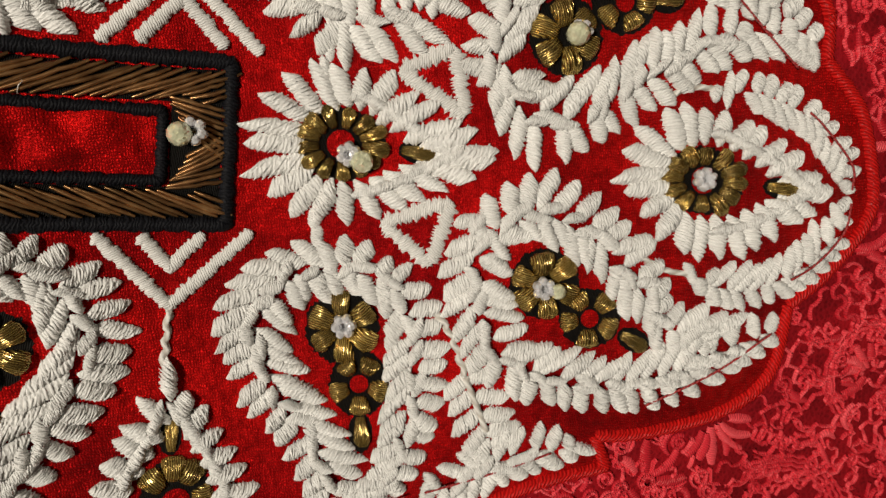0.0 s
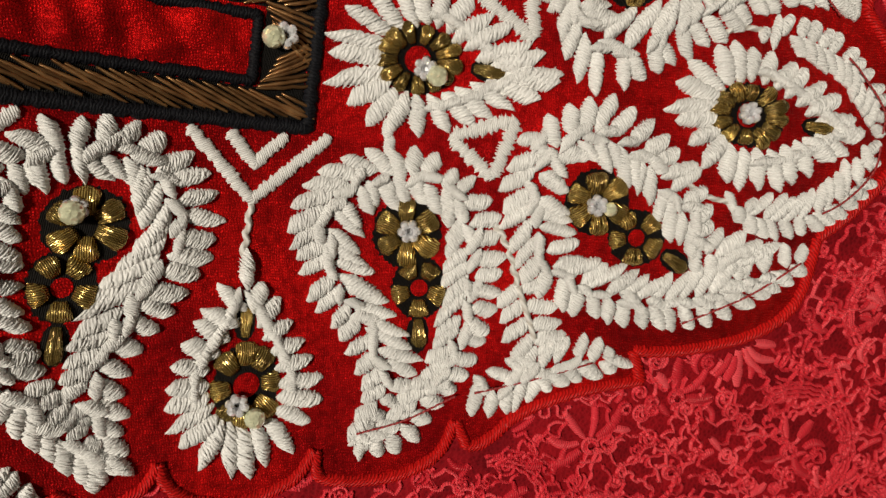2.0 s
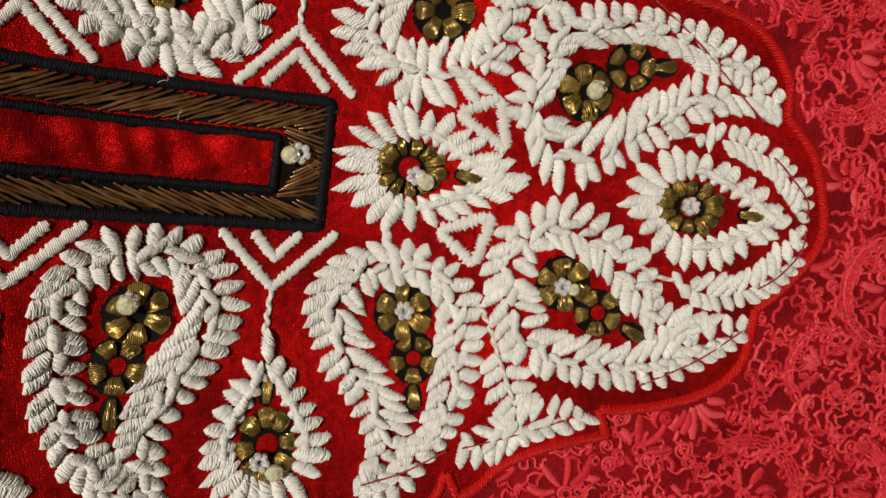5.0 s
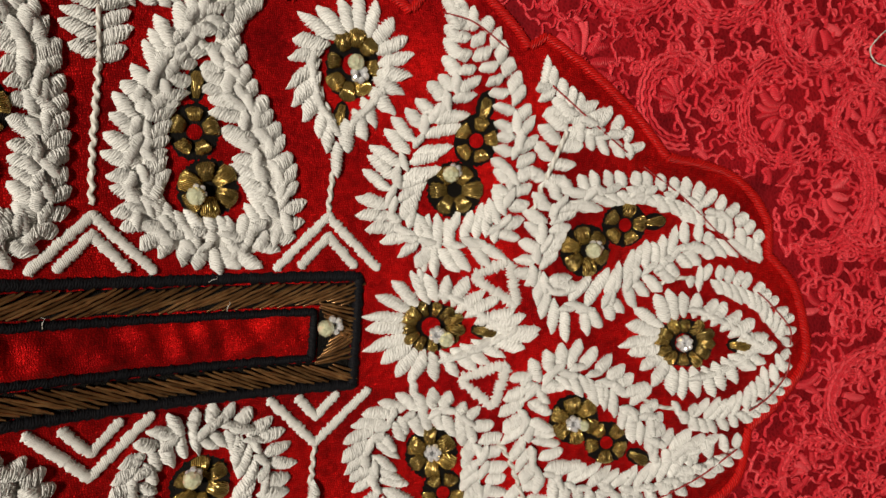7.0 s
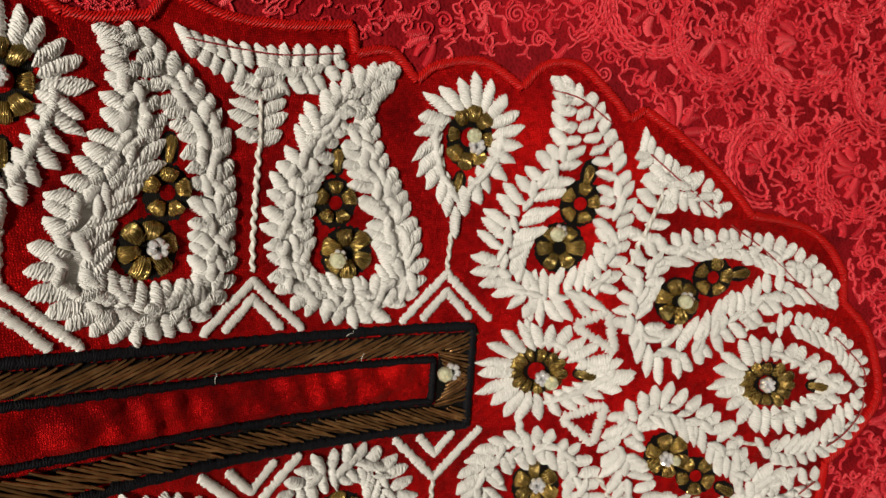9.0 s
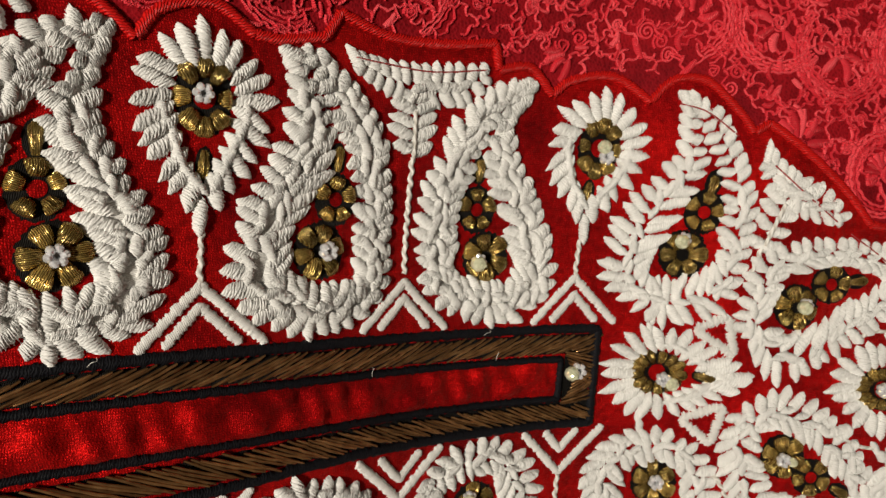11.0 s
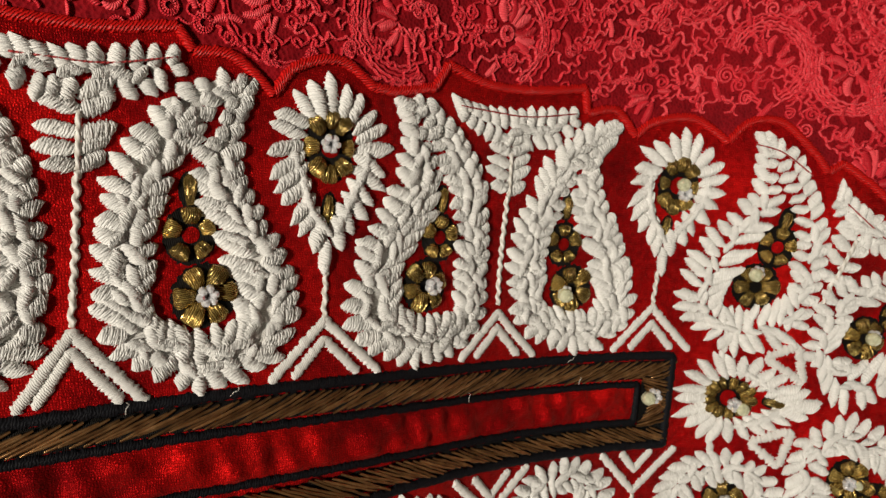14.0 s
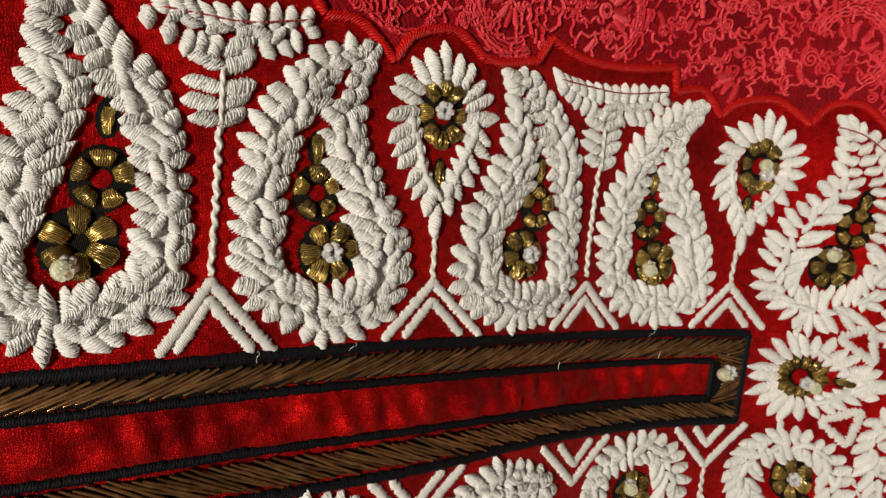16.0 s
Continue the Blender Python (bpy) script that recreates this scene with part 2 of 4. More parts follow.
def attach(name, me, parent, m=None, label=""):
    """A mesh under its thing, at the world pose m."""
    ob = new(name, me)
    base = WORLD_OF.get(parent.name)
    if base is None:
        base = parent.matrix_basis.copy()
    ob.parent = parent
    ob.matrix_parent_inverse = base.inverted()
    ob.matrix_basis = m if m is not None else Matrix()
    WORLD_OF[ob.name] = ob.matrix_basis.copy()
    if label:
        ob["label"] = label
    return ob


def resample(pts, gap, closed=False):
    p = np.asarray(pts, float)
    if closed:
        p = np.vstack([p, p[:1]])
    s = np.concatenate([[0], np.cumsum(np.hypot(*np.diff(p, axis=0).T))])
    n = max(2, int(round(s[-1] / gap)) + 1)
    q = np.linspace(0, s[-1], n)
    return np.stack([np.interp(q, s, p[:, 0]), np.interp(q, s, p[:, 1])], 1)


def spline(pts, per=12):
    """A smooth line through a few pattern points."""
    p = np.asarray(pts, float)
    p = np.vstack([2 * p[0] - p[1], p, 2 * p[-1] - p[-2]])
    out = []
    for i in range(1, len(p) - 2):
        for s in np.linspace(0, 1, per, endpoint=False):
            w = catmull(s)
            out.append(sum(w[k] * p[i - 1 + k] for k in range(4)))
    out.append(p[-2])
    return np.array(out)


def band_arrays(pts, width, rise, lift=0.0, rough=0.0, taper=0.0, rng=None):
    """A rounded satin band along a pattern line: vertices, faces, uvs."""
    p = np.asarray(pts, float)
    d = np.gradient(p, axis=0)
    d /= np.maximum(1e-9, np.hypot(d[:, 0], d[:, 1]))[:, None]
    nrm = np.stack([-d[:, 1], d[:, 0]], 1)
    s = np.concatenate([[0], np.cumsum(np.hypot(*np.diff(p, axis=0).T))])
    n = len(p)
    w = np.full(n, np.asarray(width) / 2.0)
    if taper:
        w *= np.clip(np.minimum(s, s[-1] - s) / taper, 0.15, 1) ** 0.5
    jag = np.zeros((n, 2))
    if rough and rng is not None:
        jag = rng.uniform(-rough, rough, (n, 2))
    prof = ((-1.0, 0.0), (-0.72, 0.72), (0.0, 1.0), (0.72, 0.72), (1.0, 0.0))
    A, B, H, UV = [], [], [], []
    for k, (c, r) in enumerate(prof):
        off = c * w + (jag[:, 0] if c < 0 else jag[:, 1]) * abs(c)
        A.append(p[:, 0] + nrm[:, 0] * off), B.append(p[:, 1] + nrm[:, 1] * off)
        H.append(lift + r * rise * np.ones(n))
        UV.append(np.stack([s / 1000.0, c * w / 1000.0], 1))
    V = lay(np.concatenate(A), np.concatenate(B), np.concatenate(H))
    F = [(k * n + i, (k + 1) * n + i, (k + 1) * n + i + 1, k * n + i + 1) for k in range(4) for i in range(n - 1)]
    F = [f[::-1] for f in F]
    F.append(tuple(k * n for k in range(5)))
    F.append(tuple(k * n + n - 1 for k in reversed(range(5))))
    return V, F, np.concatenate(UV)


def band(name, pts, width, rise, mat, parent, lift=0.0, gap=0.7, rough=0.12, taper=0.0, label="", seed=1):
    V, F, U = band_arrays(resample(pts, gap), width, rise, lift, rough, taper, np.random.default_rng(seed))
    return attach(name, mesh_from(name, V, F, mat, True, U), parent, None, label)


def leaf_mesh(seed, pointed):
    """A puffed satin-stitch leaf of unit length, width and height: a ridged pad with single threads laid across it, whose ends fray over the rim."""
    rng = np.random.default_rng(seed)
    n = 19
    V, F = [], []
    slant = rng.uniform(0.05, 0.14)
    bow = rng.uniform(-0.06, 0.06)

    def half(q):
        return 0.5 * max(0.08, 1 - abs(2 * (0.03 + 0.94 * q) - 1) ** (4.2 - 1.5 * pointed)) ** 0.5 * (1 - pointed * 0.18 * q ** 2)

    def crown(q):
        return max(0.10, 1 - abs(2 * (0.05 + 0.9 * q) - 1) ** 2.4) ** 0.5

    for i in range(n):
        q = i / (n - 1)
        w = half(q) * (0.95 + rng.uniform(-0.12, 0.12) + (0.06 if i % 2 else -0.06))
        top = crown(q) * (0.92 + rng.uniform(-0.05, 0.05) + (0.085 if i % 2 else -0.085))
        for c, r in ((-1, 0.0), (-0.88, 0.50), (-0.5, 0.86), (0, 1.0), (0.5, 0.86), (0.88, 0.50), (1, 0.0)):
            V.append((q - 0.5 + slant * c + rng.uniform(-0.006, 0.006), bow * (1 - (2 * q - 1) ** 2) + c * w + rng.uniform(-0.012, 0.012), r * top * (1 + rng.uniform(-0.03, 0.03))))
    for i in range(n - 1):
        for k in range(6):
            o = i * 7 + k
            F.append((o, o + 7, o + 8, o + 1))
    F.append(tuple(range(7)))
    F.append(tuple((n - 1) * 7 + k for k in reversed(range(7))))
    for i in range(11):
        q0 = 0.04 + 0.92 * (i + rng.uniform(0.1, 0.9)) / 11
        skew, thick = rng.uniform(-0.07, 0.07), rng.uniform(0.020, 0.034)
        lo, hi = -rng.uniform(0.9, 1.22), rng.uniform(0.9, 1.22)
        if rng.random() < 0.4:
            lo, hi = (lo, rng.uniform(0.0, 0.5)) if rng.random() < 0.5 else (rng.uniform(-0.5, 0.0), hi)
        base = len(V)
        for k in range(6):
            c = lo + (hi - lo) * k / 5
            q = min(1.0, max(0.0, q0 + skew * c))
            z = max(0.0, 1 - min(1.0, abs(c)) ** 2.6) ** 0.6 * crown(q) + 0.03
            x, y = q - 0.5 + slant * c, bow * (1 - (2 * q - 1) ** 2) + c * half(q)
            end = 0.35 if k in (0, 5) else 1.0
            V += [(x - thick * end, y, z - 0.06), (x, y, z + 0.075 * end), (x + thick * end, y, z - 0.06)]
        for k in range(5):
            o = base + 3 * k
            F += [(o, o + 1, o + 4, o + 3), (o + 1, o + 2, o + 5, o + 4)]
    return mesh_from("leaf_stitch", V, F, WHITE)


LEAVES = [leaf_mesh(s, p) for s, p in ((1, 0.0), (2, 0.3), (3, 0.6), (4, 0.1), (5, 0.8), (6, 0.4), (7, 0.2), (8, 0.5), (9, 0.3), (10, 0.7))]
RNG = random.Random(7)


def leaf(parent, a, b, angle, length, width, rise=1.7, lift=0.1, roll=0.0, pitch=0.0):
    """A leaf that starts at (a, b) and points along the angle."""
    length *= RNG.uniform(0.92, 1.1)
    width *= RNG.uniform(0.88, 1.12)
    angle += RNG.uniform(-8, 8)
    ca, sa = math.cos(radians(angle)), math.sin(radians(angle))
    m = stance(a + ca * length / 2, b + sa * length / 2, angle, lift + RNG.uniform(0, 0.35))
    m = m @ pose(0, 0, 0, roll + RNG.uniform(-9, 9), pitch + RNG.uniform(-4, 3), 0) @ Matrix.Diagonal((length / 1000, width / 1000, rise * RNG.uniform(0.85, 1.15) / 1000, 1))
    return attach("leaf_stitch", RNG.choice(LEAVES), parent, m)


def leaf_to(parent, foot, tip, width, rise=2.4, lift=0.2, pitch=0.0):
    d = np.asarray(tip, float) - np.asarray(foot, float)
    return leaf(parent, foot[0], foot[1], math.degrees(math.atan2(d[1], d[0])), max(3.0, float(np.hypot(*d))), width, rise, lift, 0.0, pitch)


def stations(rungs, gap):
    """Even stations along a ladder of rungs (outer a, b, inner a, b): outer point, inner point, run."""
    r = np.asarray(rungs, float)
    n0 = len(r)
    p = np.vstack([2 * r[0] - r[1], r, 2 * r[-1] - r[-2]])
    fine = []
    for i in range(1, n0):
        for s in np.linspace(0, 1, 10, endpoint=False):
            w = catmull(s)
            fine.append(sum(w[k] * p[i - 1 + k] for k in range(4)))
    fine.append(p[n0])
    fine = np.array(fine)
    mid = 0.6 * fine[:, :2] + 0.4 * fine[:, 2:]
    s = np.concatenate([[0], np.cumsum(np.hypot(*np.diff(mid, axis=0).T))])
    n = max(2, int(round(s[-1] / gap)) + 1)
    q = np.linspace(0, s[-1], n)
    f = np.stack([np.interp(q, s, fine[:, k]) for k in range(4)], 1)
    d = np.gradient(0.5 * (f[:, :2] + f[:, 2:]), axis=0)
    d /= np.maximum(1e-6, np.hypot(d[:, 0], d[:, 1]))[:, None]
    return f[:, :2], f[:, 2:], d


def braid(parent, rungs, gap=4.9, width=4.6, first=0, slant=0.16, rise=2.4):
    """An arm of satin leaves between its outer and inner edge: two rows that slant forward, short stitches between them where it is wide."""
    if width > 4.5:
        P, Q, _ = stations(rungs, 1.2)
        V, F, U = band_arrays(0.52 * P + 0.48 * Q, 0.5 * np.hypot(*(P - Q).T), 0.7, 0.25, 0.3, 0.0, np.random.default_rng(len(P)))
        attach("padding_stitch", mesh_from("padding_stitch", V, F, WHITE_BAND, True, U), parent)
    O, I, D = stations(rungs, gap)
    for i in range(first, len(O)):
        o, p, d = O[i], I[i], D[i]
        w = float(np.hypot(*(o - p)))
        k = min(w, 19.0)
        if w < 7.5:
            leaf_to(parent, p - d * 2.5, o + d * 1.0, width * 0.9, rise * 0.9)
            continue
        wide = w > 12.0
        lean = slant * RNG.uniform(0.6, 1.5)
        leaf_to(parent, o + (p - o) * (0.46 if wide else 0.5) - d * k * lean, o + d * k * RNG.uniform(0.0, 0.10), width * 1.04, rise, 0.2, 2.0)
        half = D[i] * gap * 0.5
        lean = slant * RNG.uniform(0.5, 1.9)
        leaf_to(parent, p + (o - p) * (0.42 if wide else 0.5) - d * k * lean + half, p + d * k * RNG.uniform(0.0, 0.14) + half, width * 0.94, rise * 0.96, 0.3, 2.0)
        for side in ((-0.13, 0.13) if wide and width > 4.5 else (0.0,) if wide else ()):
            c = 0.5 * (o + p) + (o - p) * (side + RNG.uniform(-0.08, 0.08)) + half * RNG.uniform(-1, 1)
            turn = math.degrees(math.atan2(d[1], d[0])) + RNG.choice((-1, 1)) * RNG.uniform(4, 42)
            ca, sa = math.cos(radians(turn)), math.sin(radians(turn))
            reach = RNG.uniform(4.8, 6.6)
            leaf(parent, c[0] - reach / 2 * ca, c[1] - reach / 2 * sa, turn, reach, width * RNG.uniform(0.62, 0.85), rise * 0.72, 1.5)


def rays(parent, rungs, gap=4.9, width=4.6, first=0, rise=2.6):
    """A single row of leaves from an inner to an outer edge."""
    O, I, D = stations(rungs, gap)
    for i in range(first, len(O)):
        leaf_to(parent, I[i] + (I[i] - O[i]) * 0.05, O[i], width, rise, 0.2)


def petal_mesh(seed):
    """A gold petal of unit size from its foot at x = 0 to its rim at x = 1, ridged by the threads that run along it."""
    rng = np.random.default_rng(seed)
    n, m = 9, 25
    V, F = [], []
    ridge = rng.uniform(-0.05, 0.05, m) + np.where(np.arange(m) % 2, 0.075, -0.075)
    for i in range(n):
        q = i / (n - 1)
        w = 0.5 * (0.50 + 0.66 * q ** 0.8) * (1 if q < 0.72 else math.sqrt(max(0.06, 1 - ((q - 0.72) / 0.31) ** 2)))
        top = math.sin(math.pi * (0.1 + 0.8 * q)) ** 0.8
        for k in range(m):
            c = -1 + 2 * k / (m - 1)
            r = max(0.0, 1 - abs(c) ** 2.6) ** 0.6
            V.append((q + rng.uniform(-0.03, 0.03) * (q > 0.6), c * w + rng.uniform(-0.008, 0.008), max(0.0, r * top * (1 + ridge[k] + rng.uniform(-0.03, 0.03)))))
    for i in range(n - 1):
        for k in range(m - 1):
            o = i * m + k
            F.append((o, o + m, o + m + 1, o + 1))
    F.append(tuple(range(m)))
    F.append(tuple((n - 1) * m + k for k in reversed(range(m))))
    return mesh_from("petal", V, F, GOLD)


PETALS = [petal_mesh(s) for s in (11, 12, 13, 14)]


def dark_pad(name, parent, pts, rise=0.7):
    """The black stitching under gold petals: a low pad with a ragged rim."""
    rng = np.random.default_rng(len(bpy.data.objects))
    p = resample(pts, 0.8, True)[:-1]
    c = p.mean(0)
    n = len(p)
    rim = c + (p - c) * (1.07 + rng.uniform(-0.07, 0.10, (n, 1)))
    mid = c + (p - c) * 0.88
    A = np.concatenate([rim[:, 0], mid[:, 0], [c[0]]])
    B = np.concatenate([rim[:, 1], mid[:, 1], [c[1]]])
    H = np.concatenate([np.full(n, 0.05), rng.uniform(0.8, 1.2, n) * rise, [rise]])
    V = lay(A, B, H)
    F = []
    for i in range(n):
        j = (i + 1) % n
        F.append((i, j, n + j, n + i))
        F.append((n + i, n + j, 2 * n))
    return attach(name, mesh_from(name, V, F, BLACK_BASE), parent, None, "black thread outline")


def circle(a, b, r, n=24, stretch=1.0, turn=0.0):
    t = np.linspace(0, 2 * math.pi, n, endpoint=False)
    x, y = r * stretch * np.cos(t), r * np.sin(t)
    c, s = math.cos(radians(turn)), math.sin(radians(turn))
    return np.stack([a + x * c - y * s, b + x * s + y * c], 1)


def petal(parent, a, b, angle, length, width, rise=1.5, lift=0.45):
    m = stance(a, b, angle + RNG.uniform(-5, 5), lift + RNG.uniform(0, 0.2))
    m = m @ pose(0, 0, 0, RNG.uniform(-16, 16), RNG.uniform(-9, 9), 0) @ Matrix.Diagonal((length * RNG.uniform(0.88, 1.08) / 1000, width * RNG.uniform(0.85, 1.08) / 1000, rise / 1000, 1))
    return attach("petal", RNG.choice(PETALS), parent, m, "gold thread petal")


def gold_flower(parent, a, b, r=7.2, n=7, turn=0.0):
    base = dark_pad("gold_flower", parent, circle(a, b, r * 1.24))
    for i in range(n):
        ang = turn + 360.0 * i / n
        ca, sa = math.cos(radians(ang)), math.sin(radians(ang))
        petal(base, a + ca * r * 0.30, b + sa * r * 0.30, ang, r * 0.86, r * 0.80, 2.6)
    return base


def red_heart(parent, a, b, r):
    pts = circle(a, b, r, 14)
    V = lay(np.append(pts[:, 0], a), np.append(pts[:, 1], b), np.append(np.full(14, 0.85), 1.0))
    F = [(i, (i + 1) % 14, 14) for i in range(14)]
    return attach("heart", mesh_from("heart", V, F, SATIN), parent, None, "red satin showing through the ring")


def gold_ring(parent, a, b, r=5.4, n=6, turn=0.0, stretch=1.15):
    """A loop of gold petals about a red middle."""
    base = dark_pad("gold_ring", parent, circle(a, b, r * 1.2, 24, stretch, turn))
    red_heart(base, a, b, r * 0.36)
    for i, (pa, pb) in enumerate(circle(a, b, r * 0.42, n, stretch, turn)):
        petal(base, pa, pb, math.degrees(math.atan2(pb - b, pa - a)), r * 0.70, r * 0.94, 2.4)
    return base


def gold_bud(parent, a, b, angle, length=8.0, width=4.6):
    base = dark_pad("gold_bud", parent, circle(a, b, width * 0.66, 18, length / width, angle))
    ca, sa = math.cos(radians(angle)), math.sin(radians(angle))
    petal(base, a - ca * length / 2, b - sa * length / 2, angle, length, width * 0.85, 1.6)
    return base


def gem_mesh():
    """A round cut stone: girdle, kite facets of the crown, star facets and a small table, each at its own tilt."""
    rng = np.random.default_rng(3)
    n = 12
    V, F = [], []
    for k, (r, z) in enumerate(((0.46, 0.0), (0.5, 0.30), (0.43, 0.52), (0.29, 0.70), (0.15, 0.78))):
        V += [(r * math.cos(2 * math.pi * (i + 0.5 * (k % 2)) / n), r * math.sin(2 * math.pi * (i + 0.5 * (k % 2)) / n), z + (rng.uniform(-0.04, 0.04) if k > 1 else 0)) for i in range(n)]
    for k in range(4):
        for i in range(n):
            j = (i + 1) % n
            a, b, c, d = k * n + i, k * n + j, (k + 1) * n + i, (k + 1) * n + j
            F += [(a, b, d), (a, d, c)] if k % 2 else [(a, b, c), (b, d, c)]
    F.append(tuple(range(4 * n, 5 * n)))
    F.append(tuple(reversed(range(n))))
    return mesh_from("stone", V, F, GEM, False)


def bead_mesh():
    """A six-lobed bead with a hole and a facet on every lobe."""
    rng = np.random.default_rng(4)
    V, F = [], []
    n = 36
    for rr, z in ((0.44, 0.0), (0.5, 0.22), (0.44, 0.44), (0.30, 0.52), (0.17, 0.42), (0.09, 0.12)):
        for i in range(n):
            t = 2 * math.pi * i / n
            lobe = abs(math.cos(3 * t)) ** 0.7
            r = rr * (0.80 + 0.24 * lobe if rr > 0.25 else 1.0)
            V.append((r * math.cos(t), r * math.sin(t), z * (0.8 + 0.24 * lobe) + (rng.uniform(-0.03, 0.03) if z else 0)))
    for k in range(5):
        for i in range(n):
            j = (i + 1) % n
            F.append((k * n + i, k * n + j, (k + 1) * n + j, (k + 1) * n + i))
    F.append(tuple(reversed(range(n))))
    return mesh_from("bead", V, F, BEAD, False)


GEM_MESH, BEAD_MESH = gem_mesh(), bead_mesh()


def stone(parent, a, b, size=4.4, lift=1.9, tilt=0.0):
    m = stance(a, b, RNG.uniform(0, 60), lift) @ pose(0, 0, 0, RNG.uniform(-10, 10), tilt, 0) @ Matrix.Diagonal((size / 1000,) * 3 + (1,))
    return attach("stone", GEM_MESH, parent, m, "faceted pale yellow glass stone")


def bead(parent, a, b, size=5.6, lift=1.4):
    m = stance(a, b, RNG.uniform(0, 60), lift) @ pose(0, 0, 0, RNG.uniform(-8, 8), RNG.uniform(-8, 8), 0) @ Matrix.Diagonal((size / 1000,) * 3 + (1,))
    return attach("bead", BEAD_MESH, parent, m, "clear flower-shaped bead")


def home(a, b):
    return stance(a, b, 90)


# ---------------------------------------------------------------- setting: room, table, cloth
def box_mesh(name, lo, hi, mat):
    V = [(x, y, z) for x in (lo[0], hi[0]) for y in (lo[1], hi[1]) for z in (lo[2], hi[2])]
    F = [(0, 1, 3, 2), (4, 6, 7, 5), (0, 4, 5, 1), (2, 3, 7, 6), (0, 2, 6, 4), (1, 5, 7, 3)]
    return mesh_from(name, V, F, mat, False)


# Unseen room shell, added to close the place and return some fill light
for nm, lo, hi in (("unseen_wall_north", (-2.2, 2.0, -0.9), (2.2, 2.1, 1.7)), ("unseen_wall_south", (-2.2, -2.1, -0.9), (2.2, -2.0, 1.7)),
                   ("unseen_wall_east", (2.0, -1.99, -0.9), (2.1, 1.99, 1.7)), ("unseen_wall_west", (-2.1, -1.99, -0.9), (-2.0, 1.99, 1.7)),
                   ("unseen_ceiling", (-2.2, -2.1, 1.71), (2.2, 2.1, 1.8)), ("unseen_floor", (-2.2, -2.1, -1.0), (2.2, 2.1, -0.91))):
    tagged(new(nm, box_mesh(nm, lo, hi, PLASTER)), "unseen plain plaster surface added to close the room and bounce light", "wall", kind="structure")
tagged(new("bed_base", box_mesh("bed_base", (-0.95, -0.85, -0.905), (0.95, 0.95, -0.113), PLASTER)), "plain pale support under the spread garment", "support", kind="structure")


def sheet(name, xs, ys, mat, lift):
    X, Y = np.meshgrid(xs, ys, indexing="ij")
    Z = height(X, Y) + lift
    n, m = X.shape
    V = np.stack([X.ravel(), Y.ravel(), Z.ravel()], 1)
    F = [(i * m + j, (i + 1) * m + j, (i + 1) * m + j + 1, i * m + j + 1) for i in range(n - 1) for j in range(m - 1)]
    return new(name, mesh_from(name, V, F, mat))


def spread(lo, hi, a, b, gap):
    return np.concatenate([np.arange(lo, a, 0.02), np.arange(a, b, gap), np.arange(b, hi + 0.001, 0.02)])


tagged(sheet("lace_fabric", spread(-0.85, 0.85, -0.28, 0.30, 0.004), spread(-0.75, 0.85, -0.16, 0.32, 0.004), LACE_BASE, 0.0),
       "dark red net cloth of a spread embroidered garment", "fabric", kind="structure")

# the scalloped rim of the satin panel, one half; the other half mirrors it
RIM_UPPER = [(-340, 106), (-312, 112), (-290, 108), (-280, 100), (-268, 108), (-256, 108), (-255, 115), (-222, 114), (-199, 117), (-195, 111.5),
             (-184, 111.5), (-172.5, 103), (-166, 111), (-152, 114.5), (-140, 108.5), (-132, 108.3), (-117, 111), (-112, 118.5), (-94, 114.2), (-73, 114.2), (-55.8, 116.2),
             (-53.8, 108), (-42, 109.4), (-33, 101), (-25.5, 106), (-10, 107.6), (4, 99.6), (11, 107), (22.2, 107.6), (34, 98.5), (41, 90.8), (46, 94.6),
             (61.5, 86.3), (79.5, 74.5), (91, 64.4), (112, 62.6), (124.5, 56), (132, 47), (133, 36.5), (144, 26.1), (150, 11)]
RIM_LOWER = [(-340, -103), (-312, -109), (-290, -106), (-280, -99), (-268, -106), (-256, -107), (-255, -114), (-222, -110), (-199, -114), (-195, -107),
             (-184, -108), (-172.5, -101), (-166, -107), (-152, -110), (-140, -106), (-134, -101), (-128, -106), (-112, -106), (-111.5, -114), (-92, -111), (-75.8, -110), (-55.7, -113.2),
             (-55.4, -102), (-46, -107), (-36, -104), (-32.4, -98), (-30, -103.4), (-23, -108.1), (-11, -109.5), (0.8, -104.8), (5.9, -96.8), (9, -104.2), (26, -103.4),
             (37.4, -96.4), (41.2, -86.5), (45.4, -93), (50, -91), (59.3, -81.4), (74.7, -73.8), (90, -69.4), (86, -61.3), (98.2, -60), (119, -53.2), (130.5, -42.5), (131.9, -24), (141, -15), (149, -4)]
CORNERS = {(-280, 100), (-256, 108), (-255, 115), (-199, 117), (-195, 111.5), (-172.5, 103), (-140, 108.5), (-117, 111), (-112, 118.5), (-55.8, 116.2), (-53.8, 108), (-33, 101), (4, 99.6),
           (41, 90.8), (46, 94.6), (91, 64.4), (132, 47), (133, 36.5),
           (-280, -99), (-256, -107), (-255, -114), (-199, -114), (-195, -107), (-172.5, -101), (-134, -101), (-112, -106), (-111.5, -114), (-55.7, -113.2), (-55.4, -102), (-32.4, -98),
           (5.9, -96.8), (41.2, -86.5), (45.4, -93), (90, -69.4), (86, -61.3), (131.9, -24)}


def rounded_rim(rim):
    """Each scallop between two corners becomes a smooth arc; the corners stay sharp."""
    runs, now = [], []
    for p in rim:
        now.append(p)
        if p in CORNERS and len(now) > 1:
            runs.append(now)
            now = [p]
    runs.append(now)
    return [spline(r, 10) if len(r) > 2 else np.array(r, float) for r in runs]


